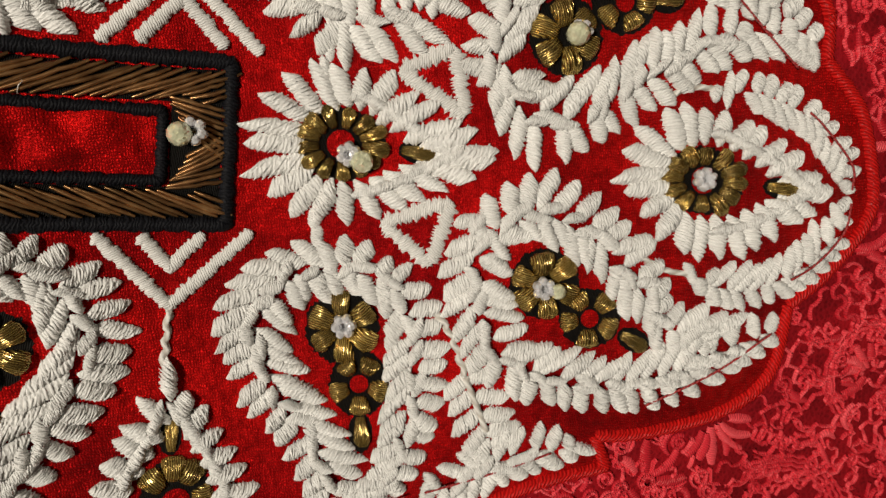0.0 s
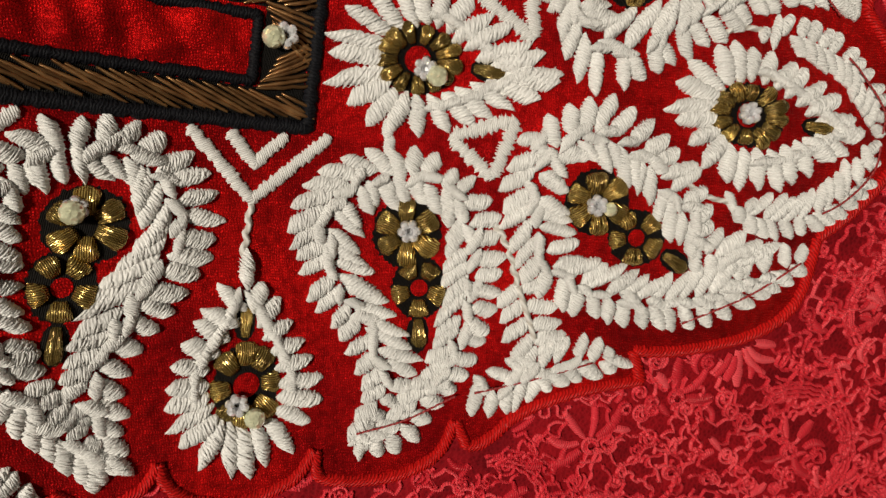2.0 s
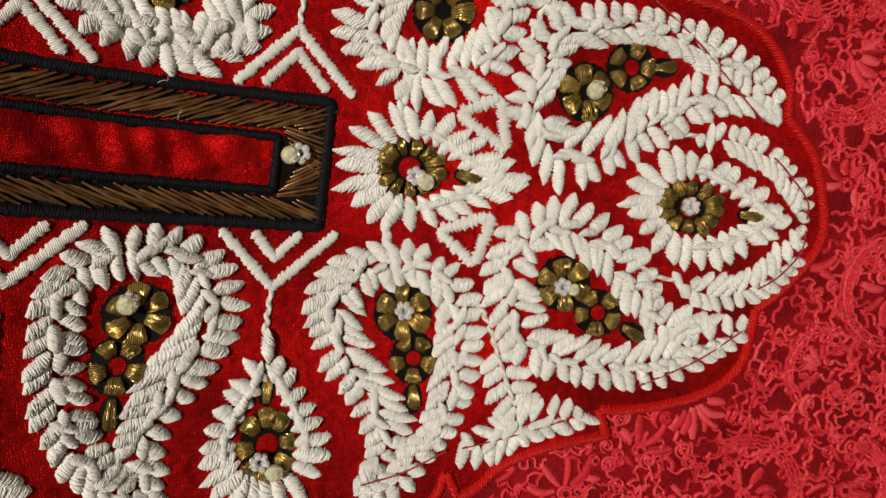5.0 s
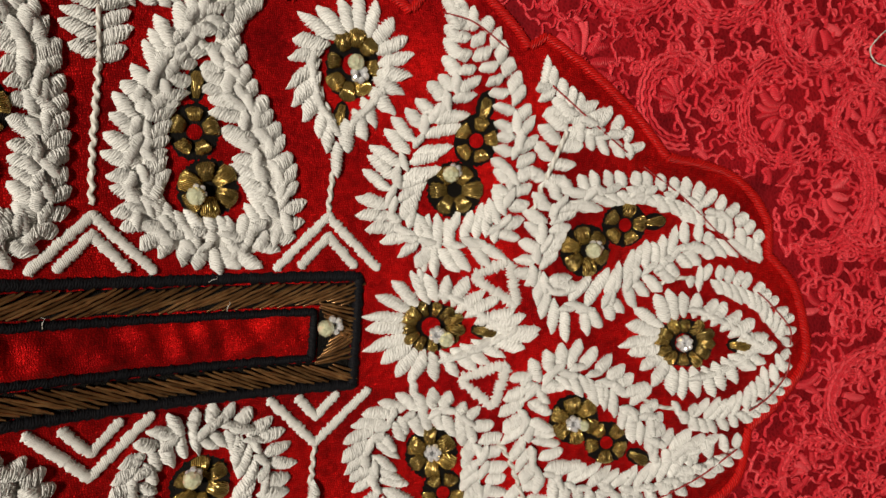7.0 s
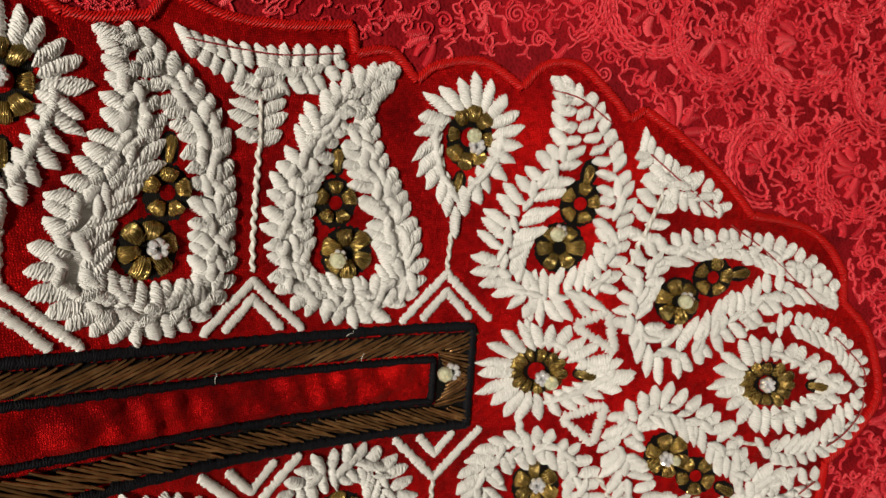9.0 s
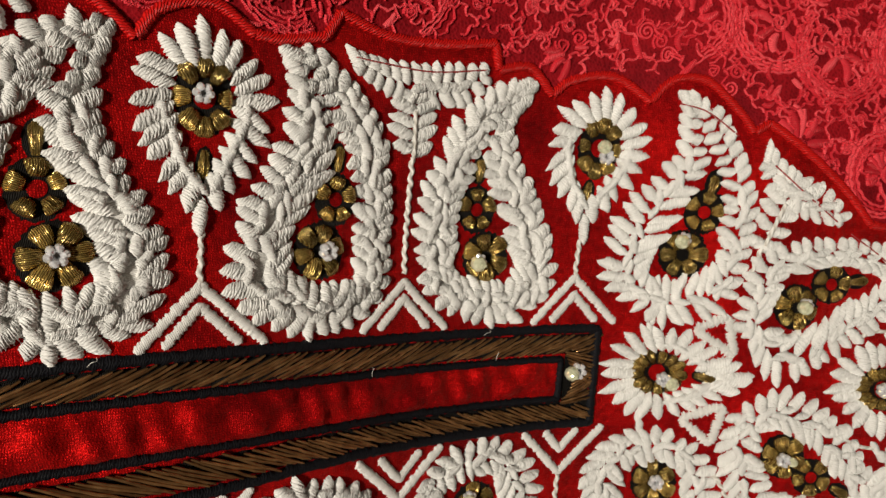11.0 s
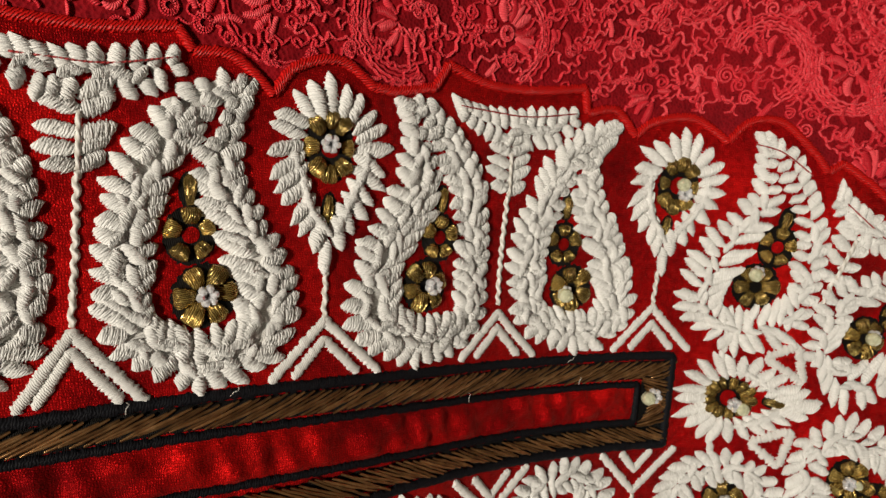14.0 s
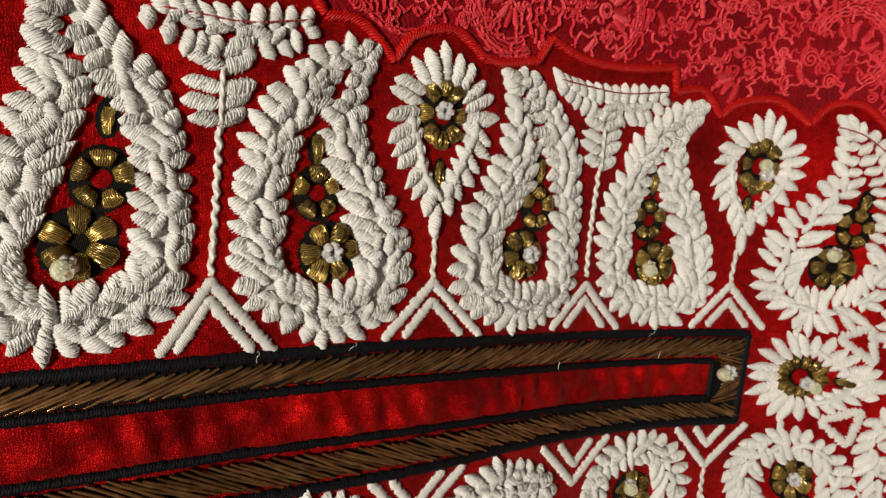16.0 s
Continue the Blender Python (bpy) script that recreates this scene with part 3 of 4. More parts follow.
NOSE = (151.5, 3.5)
UPPER_ARCS, LOWER_ARCS = rounded_rim(RIM_UPPER + [NOSE]), rounded_rim(RIM_LOWER + [NOSE])
OUTLINE = np.vstack(UPPER_ARCS + [x[::-1] for x in reversed(LOWER_ARCS)])


def inside(px, py, poly):
    res = np.zeros(px.shape, bool)
    x0, y0 = poly[-1]
    for x1, y1 in poly:
        if y0 != y1:
            cross = ((y1 > py) != (y0 > py)) & (px < (x0 - x1) * (py - y1) / (y0 - y1) + x1)
            res ^= cross
        x0, y0 = x1, y1
    return res


def satin_panel():
    gap = 1.25
    a0, b0 = np.arange(-338, 154, gap), np.arange(-121, 121.1, gap)
    A, B = np.meshgrid(a0, b0, indexing="ij")
    ca, cb = (A[:-1, :-1] + gap / 2), (B[:-1, :-1] + gap / 2)
    keep = inside(ca, cb, OUTLINE)
    H = 0.45 + ripple(A, B) * 1.0 + 1.0 * np.clip((6.4 - np.abs(B - 1.9)) / 2.0, 0, 1) * np.clip((-21 - A) / 3, 0, 1)
    n, m = A.shape
    V = lay(A.ravel(), B.ravel(), H.ravel())
    idx = np.argwhere(keep)
    F = [(i * m + j, (i + 1) * m + j, (i + 1) * m + j + 1, i * m + j + 1) for i, j in idx]
    used = np.unique(np.array(F))
    new_i = np.full(len(V), -1)
    new_i[used] = np.arange(len(used))
    me = mesh_from("satin_panel", V[used], new_i[np.array(F)], SATIN)
    return tagged(new("satin_panel", me), "deep red satin appliqué panel with a scalloped rim", "fabric panel", kind="structure")


satin_panel()

# ---------------------------------------------------------------- red satin cord round the rim
for side, arcs in ((1, UPPER_ARCS), (-1, LOWER_ARCS)):
    cord = thing("scalloped_cord", home(60 if side > 0 else 62, 60 * side), "bright red satin-stitched cord round the scalloped panel", "embroidered edge", "panel edging")
    for k, arc in enumerate(arcs):
        band("cord_run", arc, 3.1, 1.9, RED_CORD, cord, 0.3, 0.5, 0.28, 0.0, seed=k)


# ---------------------------------------------------------------- embroidered lace outside the panel
def lace_embroidery():
    rng = np.random.default_rng(5)
    strokes = []

    def turned(x, y, a, b, ang):
        c, n = math.cos(ang), math.sin(ang)
        return np.stack([a + x * c - y * n, b + x * n + y * c], 1)

    def pod(a, b, ang, length, wide, bow):
        """A padded petal of fine satin stitches, with a ragged rim."""
        n = max(9, int(length / 0.55))
        q = np.linspace(0, 1, n)
        w = wide * np.sin(math.pi * (0.10 + 0.80 * q)) ** 0.55 * (1 + rng.uniform(-0.10, 0.10, n))
        strokes.append((turned(length * (q - 0.5), bow * length * 0.25 * (1 - (2 * q - 1) ** 2), a, b, ang), w, 0.12 * np.sin(math.pi * q)))

    def cord(p, w, lift=0.0):
        """A two-ply cord: a line and a second strand that winds about it."""
        strokes.append((p, w, lift))
        d = np.gradient(p, axis=0)
        d /= np.maximum(1e-9, np.hypot(d[:, 0], d[:, 1]))[:, None]
        off = 0.28 * w * np.sin(np.arange(len(p)) * 1.05 + rng.uniform(0, 6.3))
        strokes.append((p + np.stack([-d[:, 1], d[:, 0]], 1) * off[:, None], w * 0.55, lift + 0.30))

    def meander(a, b, ang, length, wave, amp, bend, w):
        q = np.linspace(0, 1, max(12, int(length / 0.42)))
        ph, ph2 = rng.uniform(0, 6.3), rng.uniform(0, 6.3)
        x = length * (q - 0.5) + 0.30 * amp * np.sin(4 * math.pi * q * length / wave + ph)
        y = amp * np.sin(2 * math.pi * q * length / wave + ph2) * (0.7 + 0.3 * np.sin(5 * q + ph)) + bend * length * (q - 0.5) ** 2
        cord(turned(x, y, a, b, ang), w)

    def curl(a, b, ang, r, w):
        t = np.linspace(0, 1, 34)
        rr, th = r * (0.16 + 0.84 * t), 3.6 * math.pi * t * rng.choice((-1, 1))
        cord(turned(rr * np.cos(th), rr * np.sin(th), a, b, ang), w)

    def eyelet(a, b, r):
        for t in np.arange(0, 2 * math.pi, 0.42):
            u = np.linspace(0.45, 1.0, 4) * r
            strokes.append((np.stack([a + u * math.cos(t), b + u * math.sin(t)], 1), rng.uniform(0.6, 0.8), 0.25))
        t = np.linspace(0, 2 * math.pi, 22)
        strokes.append((np.stack([a + r * 1.12 * np.cos(t), b + r * 1.12 * np.sin(t)], 1), 0.6, 0.0))

    def festoon(a, b, r, start, sweep, strands):
        for k in range(strands):
            n = int(abs(sweep) * (r + 1.3 * k) / 0.55)
            t = start + sweep * np.linspace(rng.uniform(0, 0.08), 1, n)
            rr = r + 1.35 * k + 0.22 * np.sin(np.arange(n) * 0.9 + k)
            cord(np.stack([a + rr * np.cos(t), b + rr * np.sin(t)], 1), rng.uniform(0.75, 0.95))

    def spot(a, b, reach):
        return rng.uniform(a - reach, a + reach), rng.uniform(b - reach, b + reach)

    taken = []
    for a in np.arange(-232, 244, 34.0):
        for b in np.arange(-150, 196, 34.0):
            pa, pb = spot(a + 17.0 * (round((b + 150) / 34.0) % 2), b, 9)
            turn, n, sweep = rng.uniform(0, 6.3), rng.integers(4, 8), rng.uniform(1.4, 2.9)
            reach = rng.uniform(7.5, 11.5)
            for k in range(n):
                t = turn + sweep * (k / (n - 1) - 0.5)
                pod(pa + 0.72 * reach * math.cos(t), pb + 0.72 * reach * math.sin(t), t, reach * rng.uniform(0.55, 1.0), rng.uniform(2.2, 3.6), rng.uniform(-0.9, 0.9))
            taken.append((pa + 0.6 * reach * math.cos(turn), pb + 0.6 * reach * math.sin(turn), reach * 0.6))
            if rng.random() < 0.5:
                eyelet(pa, pb, rng.uniform(1.7, 2.4))
                taken.append((pa, pb, 3.0))
            festoon(pa, pb, reach * rng.uniform(1.35, 1.6), turn - rng.uniform(1.4, 2.4), rng.uniform(2.6, 4.8), rng.integers(3, 6))
    taken = np.array(taken)

    def free(a, b):
        return bool(np.all(np.hypot(taken[:, 0] - a, taken[:, 1] - b) > taken[:, 2]))

    for a in np.arange(-232, 244, 4.9):
        for b in np.arange(-152, 198, 4.9):
            pa, pb = spot(a, b, 2.6)
            if not free(pa, pb):
                continue
            k = rng.random()
            if k < 0.70:
                meander(pa, pb, rng.uniform(0, 6.3), rng.uniform(8, 17), rng.uniform(4.2, 6.6), rng.uniform(1.0, 2.1), rng.uniform(-1, 1), rng.uniform(0.7, 0.95))
            elif k < 0.82:
                curl(pa, pb, rng.uniform(0, 6.3), rng.uniform(2.0, 3.2), rng.uniform(0.7, 0.9))
            elif k < 0.96:
                pod(pa, pb, rng.uniform(0, 6.3), rng.uniform(4, 8), rng.uniform(1.6, 2.6), rng.uniform(-1.2, 1.2))
            else:
                eyelet(pa, pb, rng.uniform(1.5, 2.2))
    A, B, H, U, F = [], [], [], [], []
    count = 0
    out = np.ones(len(strokes), bool)
    for q in (0.0, 0.17, 0.33, 0.5, 0.67, 0.83, 1.0):
        at = np.array([s[0][int(q * (len(s[0]) - 1))] for s in strokes])
        out &= ~inside(at[:, 0], at[:, 1], OUTLINE) & ((at[:, 1] > 0) | (at[:, 0] > -125))
    for (p, w, arch), ok in zip(strokes, out):
        if not ok:
            continue
        d = np.gradient(p, axis=0)
        d /= np.maximum(1e-9, np.hypot(d[:, 0], d[:, 1]))[:, None]
        n = len(p)
        s = np.concatenate([[0], np.cumsum(np.hypot(*np.diff(p, axis=0).T))]) / 1000.0
        lift = rng.uniform(0.1, 0.55)
        for c, h in ((-0.5, 0.02), (-0.25, 0.62), (0.25, 0.62), (0.5, 0.02)):
            A.append(p[:, 0] - d[:, 1] * w * c), B.append(p[:, 1] + d[:, 0] * w * c)
            H.append((lift + arch) * (h > 0.1) + h * np.minimum(w * 1.1, 0.62 + 0.12 * w) + np.zeros(n))
            U.append(np.stack([s, c * w / 1000.0 + np.zeros(n)], 1))
        k = np.arange(n - 1)
        for row in range(3):
            o = count + row * n
            F.append(np.stack([o + k, o + k + 1, o + n + k + 1, o + n + k], 1))
        count += 4 * n
    V = lay(np.concatenate(A), np.concatenate(B), np.concatenate(H))
    me = mesh_from("lace_embroidery", V, np.concatenate(F)[:, ::-1].tolist(), LACE_THREAD, True, np.concatenate(U))
    ob = new("lace_embroidery", me)
    return tagged(ob, "rose red corded flowers and curls stitched on net", "lace embroidery", kind="stuff")


lace_embroidery()


# ---------------------------------------------------------------- placket
def bullion_mesh(seed):
    rng = np.random.default_rng(seed)
    V, F = [], []
    n, k = 7, 6
    for i in range(n):
        q = i / (n - 1)
        z = 0.5 * (4 * q * (1 - q)) * rng.uniform(0.9, 1.1)
        y = rng.uniform(-0.18, 0.18)
        r = 0.5 if 0 < i < n - 1 else 0.38
        V += [(q - 0.5, y + r * math.cos(2 * math.pi * j / k), z + r * math.sin(2 * math.pi * j / k)) for j in range(k)]
    for i in range(n - 1):
        for j in range(k):
            jj = (j + 1) % k
            F.append((i * k + j, i * k + jj, (i + 1) * k + jj, (i + 1) * k + j))
    F.append(tuple(reversed(range(k))))
    F.append(tuple((n - 1) * k + j for j in range(k)))
    return mesh_from("bullion_wire", V, F, WIRE)


BULLION = [bullion_mesh(s) for s in (1, 2, 3, 4, 5)]


def bullion(parent, a, b, angle, length, thick=0.98):
    m = stance(a, b, angle + RNG.uniform(-4, 4), 1.1 + RNG.uniform(0, 0.5))
    m = m @ pose(0, 0, 0, 0, RNG.uniform(-2, 2), 0) @ Matrix.Diagonal((length * RNG.uniform(0.9, 1.08) / 1000, thick / 1000, thick / 1000, 1))
    return attach("bullion_wire", RNG.choice(BULLION), parent, m)


def placket():
    top = thing("placket_border", home(-2, 0), "neck placket bordered with black cord and antique gold bullion wire", "placket")
    outer = [(-334, 18.6), (-262, 18.3), (-180, 20.6), (-100, 19.9), (-6.7, 18.4), (-6.7, -16.6), (-100, -15.6), (-160, -17.6), (-262, -17.5), (-334, -18)]
    inner = [(-334, 8.4), (-262, 8.6), (-190, 10.3), (-100, 9.2), (-20.5, 7.6), (-20.5, -7.0), (-100, -5.6), (-160, -5.2), (-210, -5.2), (-262, -7.0), (-334, -8)]

    def corner_line(c):
        return np.vstack([spline(c[:5], 24), resample([c[4], c[5]], 2.0)[1:], spline(c[5:], 24)[1:]])

    def edge(c, a, side):
        half = spline(c[:5] if side > 0 else c[5:][::-1], 12)
        return float(np.interp(a, half[:, 0], half[:, 1]))

    # Dark bands, here and along both strips, blacken the gaps between the wires
    band("underlay", [(-13.6, 11), (-13.6, -10.5)], 10.6, 0.5, BLACK_BASE, top, 0.45, 2.0, 0.2, label="dark band under the wire", seed=33)
    band("outer_cord", corner_line(outer), 3.4, 1.8, BLACK_CORD, top, 0.3, 0.7, 0.36, label="black corded outer edge", seed=21)
    band("inner_cord", corner_line(inner), 2.8, 1.6, BLACK_CORD, top, 0.3, 0.7, 0.34, label="black corded inner edge", seed=22)
    for side in (1, -1):
        along = np.linspace(-332, -8, 60)
        centre = np.array([(a, 0.5 * (edge(outer, a, side) + edge(inner, a, side))) for a in along])
        band("underlay", centre, 7.6, 0.5, BLACK_BASE, top, 0.35, 2.0, 0.2, label="dark band under the wire", seed=31 + side)
        for k in range(3):
            bullion(top, -12.4 + 1.1 * k, side * (12.4 - 1.0 * k), side * 20, 10.0 - 1.5 * k)
        a = -13.4
        while a > -318:
            lo, hi = edge(inner, a, side), edge(outer, a, side)
            bullion(top, a, 0.5 * (lo + hi), side * 22, 16.6 * abs(hi - lo) / 10.2)
            a -= 2.7
    for i in range(8):
        for side in (1, -1):
            bullion(top, -13.4 + 0.2 * i, 0.8 + side * (8.6 - 1.15 * i), side * (-8 - 4 * i), 12.8 - 0.5 * i)
    bead(top, -14.3, 3.6, 6.2, 2.0)
    stone(top, -17.2, 3.2, 5.4, 2.8)


placket()


# ---------------------------------------------------------------- motifs
# an arm is a ladder of rungs from the round foot to the tip: outer edge a, b, inner edge a, b, in millimetres of the pattern
def gold_spray(t, flower, ring, bud, bud_turn, ring_turn=None, sizes=(7.4, 6.2, 8.0)):
    gold_flower(t, flower[0], flower[1], sizes[0], 6, RNG.uniform(0, 50))
    along = math.degrees(math.atan2(bud[1] - ring[1], bud[0] - ring[0]))
    gold_ring(t, ring[0], ring[1], sizes[1], 5, along if ring_turn is None else ring_turn, 1.14)
    gold_bud(t, bud[0], bud[1], along if bud_turn is None else bud_turn, sizes[2])


def gems_on(t, gem, has_bead):
    if has_bead:
        bead(t, gem[0], gem[1], 6.0, 1.9)
    else:
        bead(t, gem[0] + 0.9, gem[1] + 0.8, 5.4, 1.5)
        stone(t, gem[0], gem[1], 5.4, 2.7)


def paisley(one, two, spray, has_bead, red=None, gap=4.5, width=4.2):
    foot = one[0]
    t = thing("paisley_motif", home(foot[0], foot[1]), "white satin-stitched paisley with gold flowers and a stone", "embroidered motif", "paisleys beside the placket")
    braid(t, one, gap, width, 1)
    braid(t, two, gap, width, 1)
    o, i = np.array(foot[:2]), np.array(foot[2:])
    mid = 0.5 * (o + i)
    side = np.array([i[1] - o[1], o[0] - i[0]]) / np.hypot(*(i - o))
    leaf_to(t, mid, o, width * 0.95, 2.6)
    for k in (-1.15, 0.0, 1.15):
        leaf_to(t, mid + side * k * width * 0.9 + (o - i) * 0.05, i + side * k * width * 0.8, width * 0.92, 2.4)
    tip_one, tip_two = np.array(one[-1][:2]), np.array(two[-1][:2])
    for q in (0.2, 0.8):
        tip = tip_one + (tip_two - tip_one) * q
        back = 0.5 * (np.array(one[-2][:2]) + np.array(two[-2][:2]))
        leaf_to(t, back + (tip - back) * 0.2, tip, width * 0.85, 2.0)
    gold_spray(t, spray[0], spray[1], spray[2], None)
    gems_on(t, spray[3], has_bead)
    if red:
        band("red_thread", spline(red), 0.5, 0.35, RED_LINE, t, 2.7, 0.8, 0.05, label="thin red running thread")
    return t


def flipped(rungs, along=0.0, across=3.0):
    """The same ladder on the other side of the placket."""
    return [tuple(v + along if k % 2 == 0 else across - v for k, v in enumerate(r)) for r in rungs]


FIRST = ([(16.6, 20, 17.9, 37.7), (3, 27.4, 13, 37.5), (-7.9, 39, 12.6, 42.3), (-6.9, 51.3, 13, 48), (-1.9, 62.7, 17.9, 57.7), (2.5, 68.4, 21, 65.3),
          (9.5, 75.9, 22.5, 69.1), (14.5, 82.4, 26.3, 77.5), (15.7, 90.6, 23.8, 83.7), (14.5, 103.2, 20.6, 98.1)],
         [(16.6, 20, 19.7, 38.8), (29.3, 21.8, 26.5, 39.2), (40.4, 28.5, 31.2, 41.4), (45, 40.5, 33.6, 45.4), (46.3, 53.9, 33.5, 54.9), (45.3, 68.8, 33.2, 66),
          (40, 81.1, 30.1, 76.8), (34.2, 91.6, 25.5, 85.6), (27.9, 99.3, 21.8, 94.5), (19.1, 103.4, 17.8, 97.9)],
         [(21.8, 46.9), (27.3, 62.2), (29.2, 72.6), (20.4, 51.8)])
SECOND = ([(-51, 21, -54.1, 37.8), (-67.6, 26.8, -61.5, 38.7), (-78.4, 36.5, -65.1, 42.9), (-81.1, 52.4, -65.8, 50), (-80.1, 68, -66.3, 62.1),
          (-74.1, 79.7, -62.3, 70.1), (-69.2, 89.6, -59.6, 78.1), (-61.9, 98.5, -55.8, 86.1), (-52, 103.8, -52, 94.1), (-41.5, 103.9, -48.2, 101.1)],
         [(-49.8, 20.9, -53.3, 37.7), (-36.6, 23.9, -45.4, 37), (-25.7, 34.1, -43.4, 41.1), (-28.9, 51.2, -44.9, 49.5), (-35.5, 65.9, -50.9, 64),
          (-41.8, 78.3, -55.6, 74.1), (-46.6, 88.3, -56.4, 81.1), (-45.1, 95.3, -53.8, 89.1), (-39.1, 103.4, -48, 100.1)],
         [(-54.2, 45.6), (-58.8, 61.6), (-58.6, 75), (-58.4, 43.7)])
THIRD = ([(-120, 21.6, -118.1, 39.4), (-138.4, 29.4, -127.2, 42.5), (-146.1, 40.8, -126.4, 46), (-144.4, 53.4, -127.9, 51.4), (-141.3, 63.6, -121.1, 62),
          (-134, 75.8, -115.1, 72.9), (-130.4, 84.6, -113.5, 82), (-128.7, 93.3, -116.2, 89), (-129.6, 101.7, -121.3, 97.3), (-131, 104.9, -126.1, 104.6)],
         [(-120, 21.6, -117, 39.4), (-103.1, 25.6, -106.5, 38), (-92.9, 33.4, -104.4, 41.6), (-90.5, 48.7, -105.2, 50.9), (-92.7, 67.9, -105.1, 63.9),
          (-94.6, 82.9, -108.6, 78.6), (-100.3, 93.6, -112.6, 85.6), (-109, 101, -116.5, 92.5), (-116.2, 106.4, -121.4, 99.9), (-121.8, 107.5, -126.1, 104.6)],
         [(-117, 48.4), (-112.1, 63.9), (-111.8, 76.2), (-115.2, 48.4)])
FOURTH = ([(-187.4, 21.3, -188.8, 39.2), (-204, 29.5, -195.3, 40.4), (-213.2, 40.7, -199.4, 42.8), (-215.4, 53.2, -200.5, 52.9), (-215.1, 65.6, -200.8, 64.4),
          (-213.7, 79.5, -198.3, 76.1), (-210.4, 88.1, -194.7, 85.1), (-204.2, 95.7, -192, 89.7), (-196.9, 102.9, -188.7, 97.3), (-187.6, 106.9, -184.3, 101.5)],
         [(-187.4, 21.3, -188.8, 39.2), (-170.9, 25.7, -181.4, 38.8), (-160.9, 35.9, -179.4, 42.5), (-162.2, 50.4, -181, 52.4), (-167.3, 60.1, -184.9, 61.6),
          (-175.7, 72.6, -191, 73.5), (-180.4, 83.1, -193.8, 82.2), (-180.2, 93.7, -189.1, 89.2), (-178.8, 99.9, -187.2, 96), (-177.4, 105.3, -184.4, 102.2)],
         [(-187.9, 47.8), (-192.9, 63.7), (-194.1, 75.5), (-187.8, 47.8)])
FIFTH = ([(-253.8, 21.3, -254, 37.8), (-266.1, 27.6, -257.4, 39.8), (-271.5, 39.9, -259, 46), (-271.4, 51.9, -257.1, 54.8), (-269.8, 64, -254.1, 65.1),
          (-266.8, 76.3, -251.7, 75.5), (-264, 86.5, -250, 82.1), (-262.8, 96.5, -254.7, 90.4), (-263.9, 103.6, -258.1, 98.6), (-263.2, 107.5, -259.7, 104.5)],
         [(-253.8, 21.3, -254, 37.8), (-238.4, 25, -244.4, 39.7), (-225.8, 33.3, -237.6, 43.6), (-223.9, 47.9, -238.2, 50.3), (-226, 61.7, -238.4, 64.9),
          (-229.5, 77.9, -241.7, 74.6), (-235.8, 90.7, -247.2, 83.1), (-243.8, 97.3, -250.6, 88.4), (-250.3, 105.1, -255.7, 95.2),
          (-255.6, 107.8, -260.7, 103.1)],
         [(-249.1, 48.7), (-245.8, 63.7), (-245.6, 78), (-252, 42.9)])
LOWER_FIRST = ([(14.7, -19.4, 20.5, -32.2), (2.4, -22, 14.8, -32.1), (-6.5, -29.6, 11.7, -36.7), (-9.2, -36.7, 10.1, -41.2), (-7, -45, 11.5, -46.8),
          (-2.3, -56.2, 17.6, -55.1), (5.1, -64.7, 22.1, -62.1), (11, -71.7, 26.9, -70.6), (15.7, -80.3, 27.8, -78), (15.7, -86.3, 24.1, -83.6),
          (13.5, -92.3, 21.7, -87.5)],
         [(14.7, -19.4, 21.2, -32.1), (21.6, -17.9, 23.4, -31.8), (32.1, -21.5, 28.5, -32.7), (41.6, -28.1, 30.2, -37.5), (45.1, -37.1, 31.6, -44.7),
          (47.3, -47.1, 32.9, -54.9), (45.6, -60.9, 32.6, -63.9), (44.1, -71.7, 29.6, -74.8), (37.2, -81.7, 25.4, -82), (29.9, -94.6, 21.7, -87.5),
          (17.1, -98.3, 14.9, -92.3)],
         [(21.4, -39.3), (26.5, -52.7), (27.9, -64.7), (21.9, -38.5)])
LOWER_SECOND = ([(-61.4, -18.9, -56.9, -32.8), (-70.8, -25.4, -62.2, -32.8), (-76.4, -33.5, -64.5, -38.1), (-78.5, -46.8, -64.9, -45.7), (-77.2, -58.9, -64, -55.9),
          (-74.8, -70, -61.4, -64.9), (-68.9, -81.7, -58.9, -72.8), (-60.3, -90.3, -55.1, -79.7), (-52, -97.9, -50.1, -85.4), (-46.9, -101.8, -44.1, -91.3)],
         [(-60.2, -18.7, -55.7, -32.7), (-48.3, -18, -47.9, -31.7), (-34.8, -22.6, -44.4, -34.7), (-24.9, -35.4, -42.7, -42.6), (-25.8, -48.3, -46.7, -52.4),
          (-30.1, -57.2, -51, -59.3), (-39.3, -70.2, -53.1, -68.8), (-42.1, -80.1, -55.4, -76.9), (-41.7, -88.6, -53, -82.5), (-39.8, -98.8, -47.5, -91.2)],
         [(-52.4, -41.5), (-56.2, -54.9), (-56.8, -67.5), (-55.7, -38.5)])

paisley(*FIRST, False, [(13.8, 99), (23.5, 96.5), (35, 89)])
paisley(*SECOND, False, width=4.7)
paisley(*THIRD, True, width=4.7)
paisley(*FOURTH, True, width=4.7)
paisley(*FIFTH, False, width=4.7)
paisley(*LOWER_FIRST, True, [(15.5, -91.5), (27.5, -87), (40, -79)])
paisley(*LOWER_SECOND, False)
for source, has_bead in ((THIRD, True), (FOURTH, False), (FIFTH, True)):
    paisley(flipped(source[0]), flipped(source[1]), flipped(source[2]), has_bead, width=4.6)


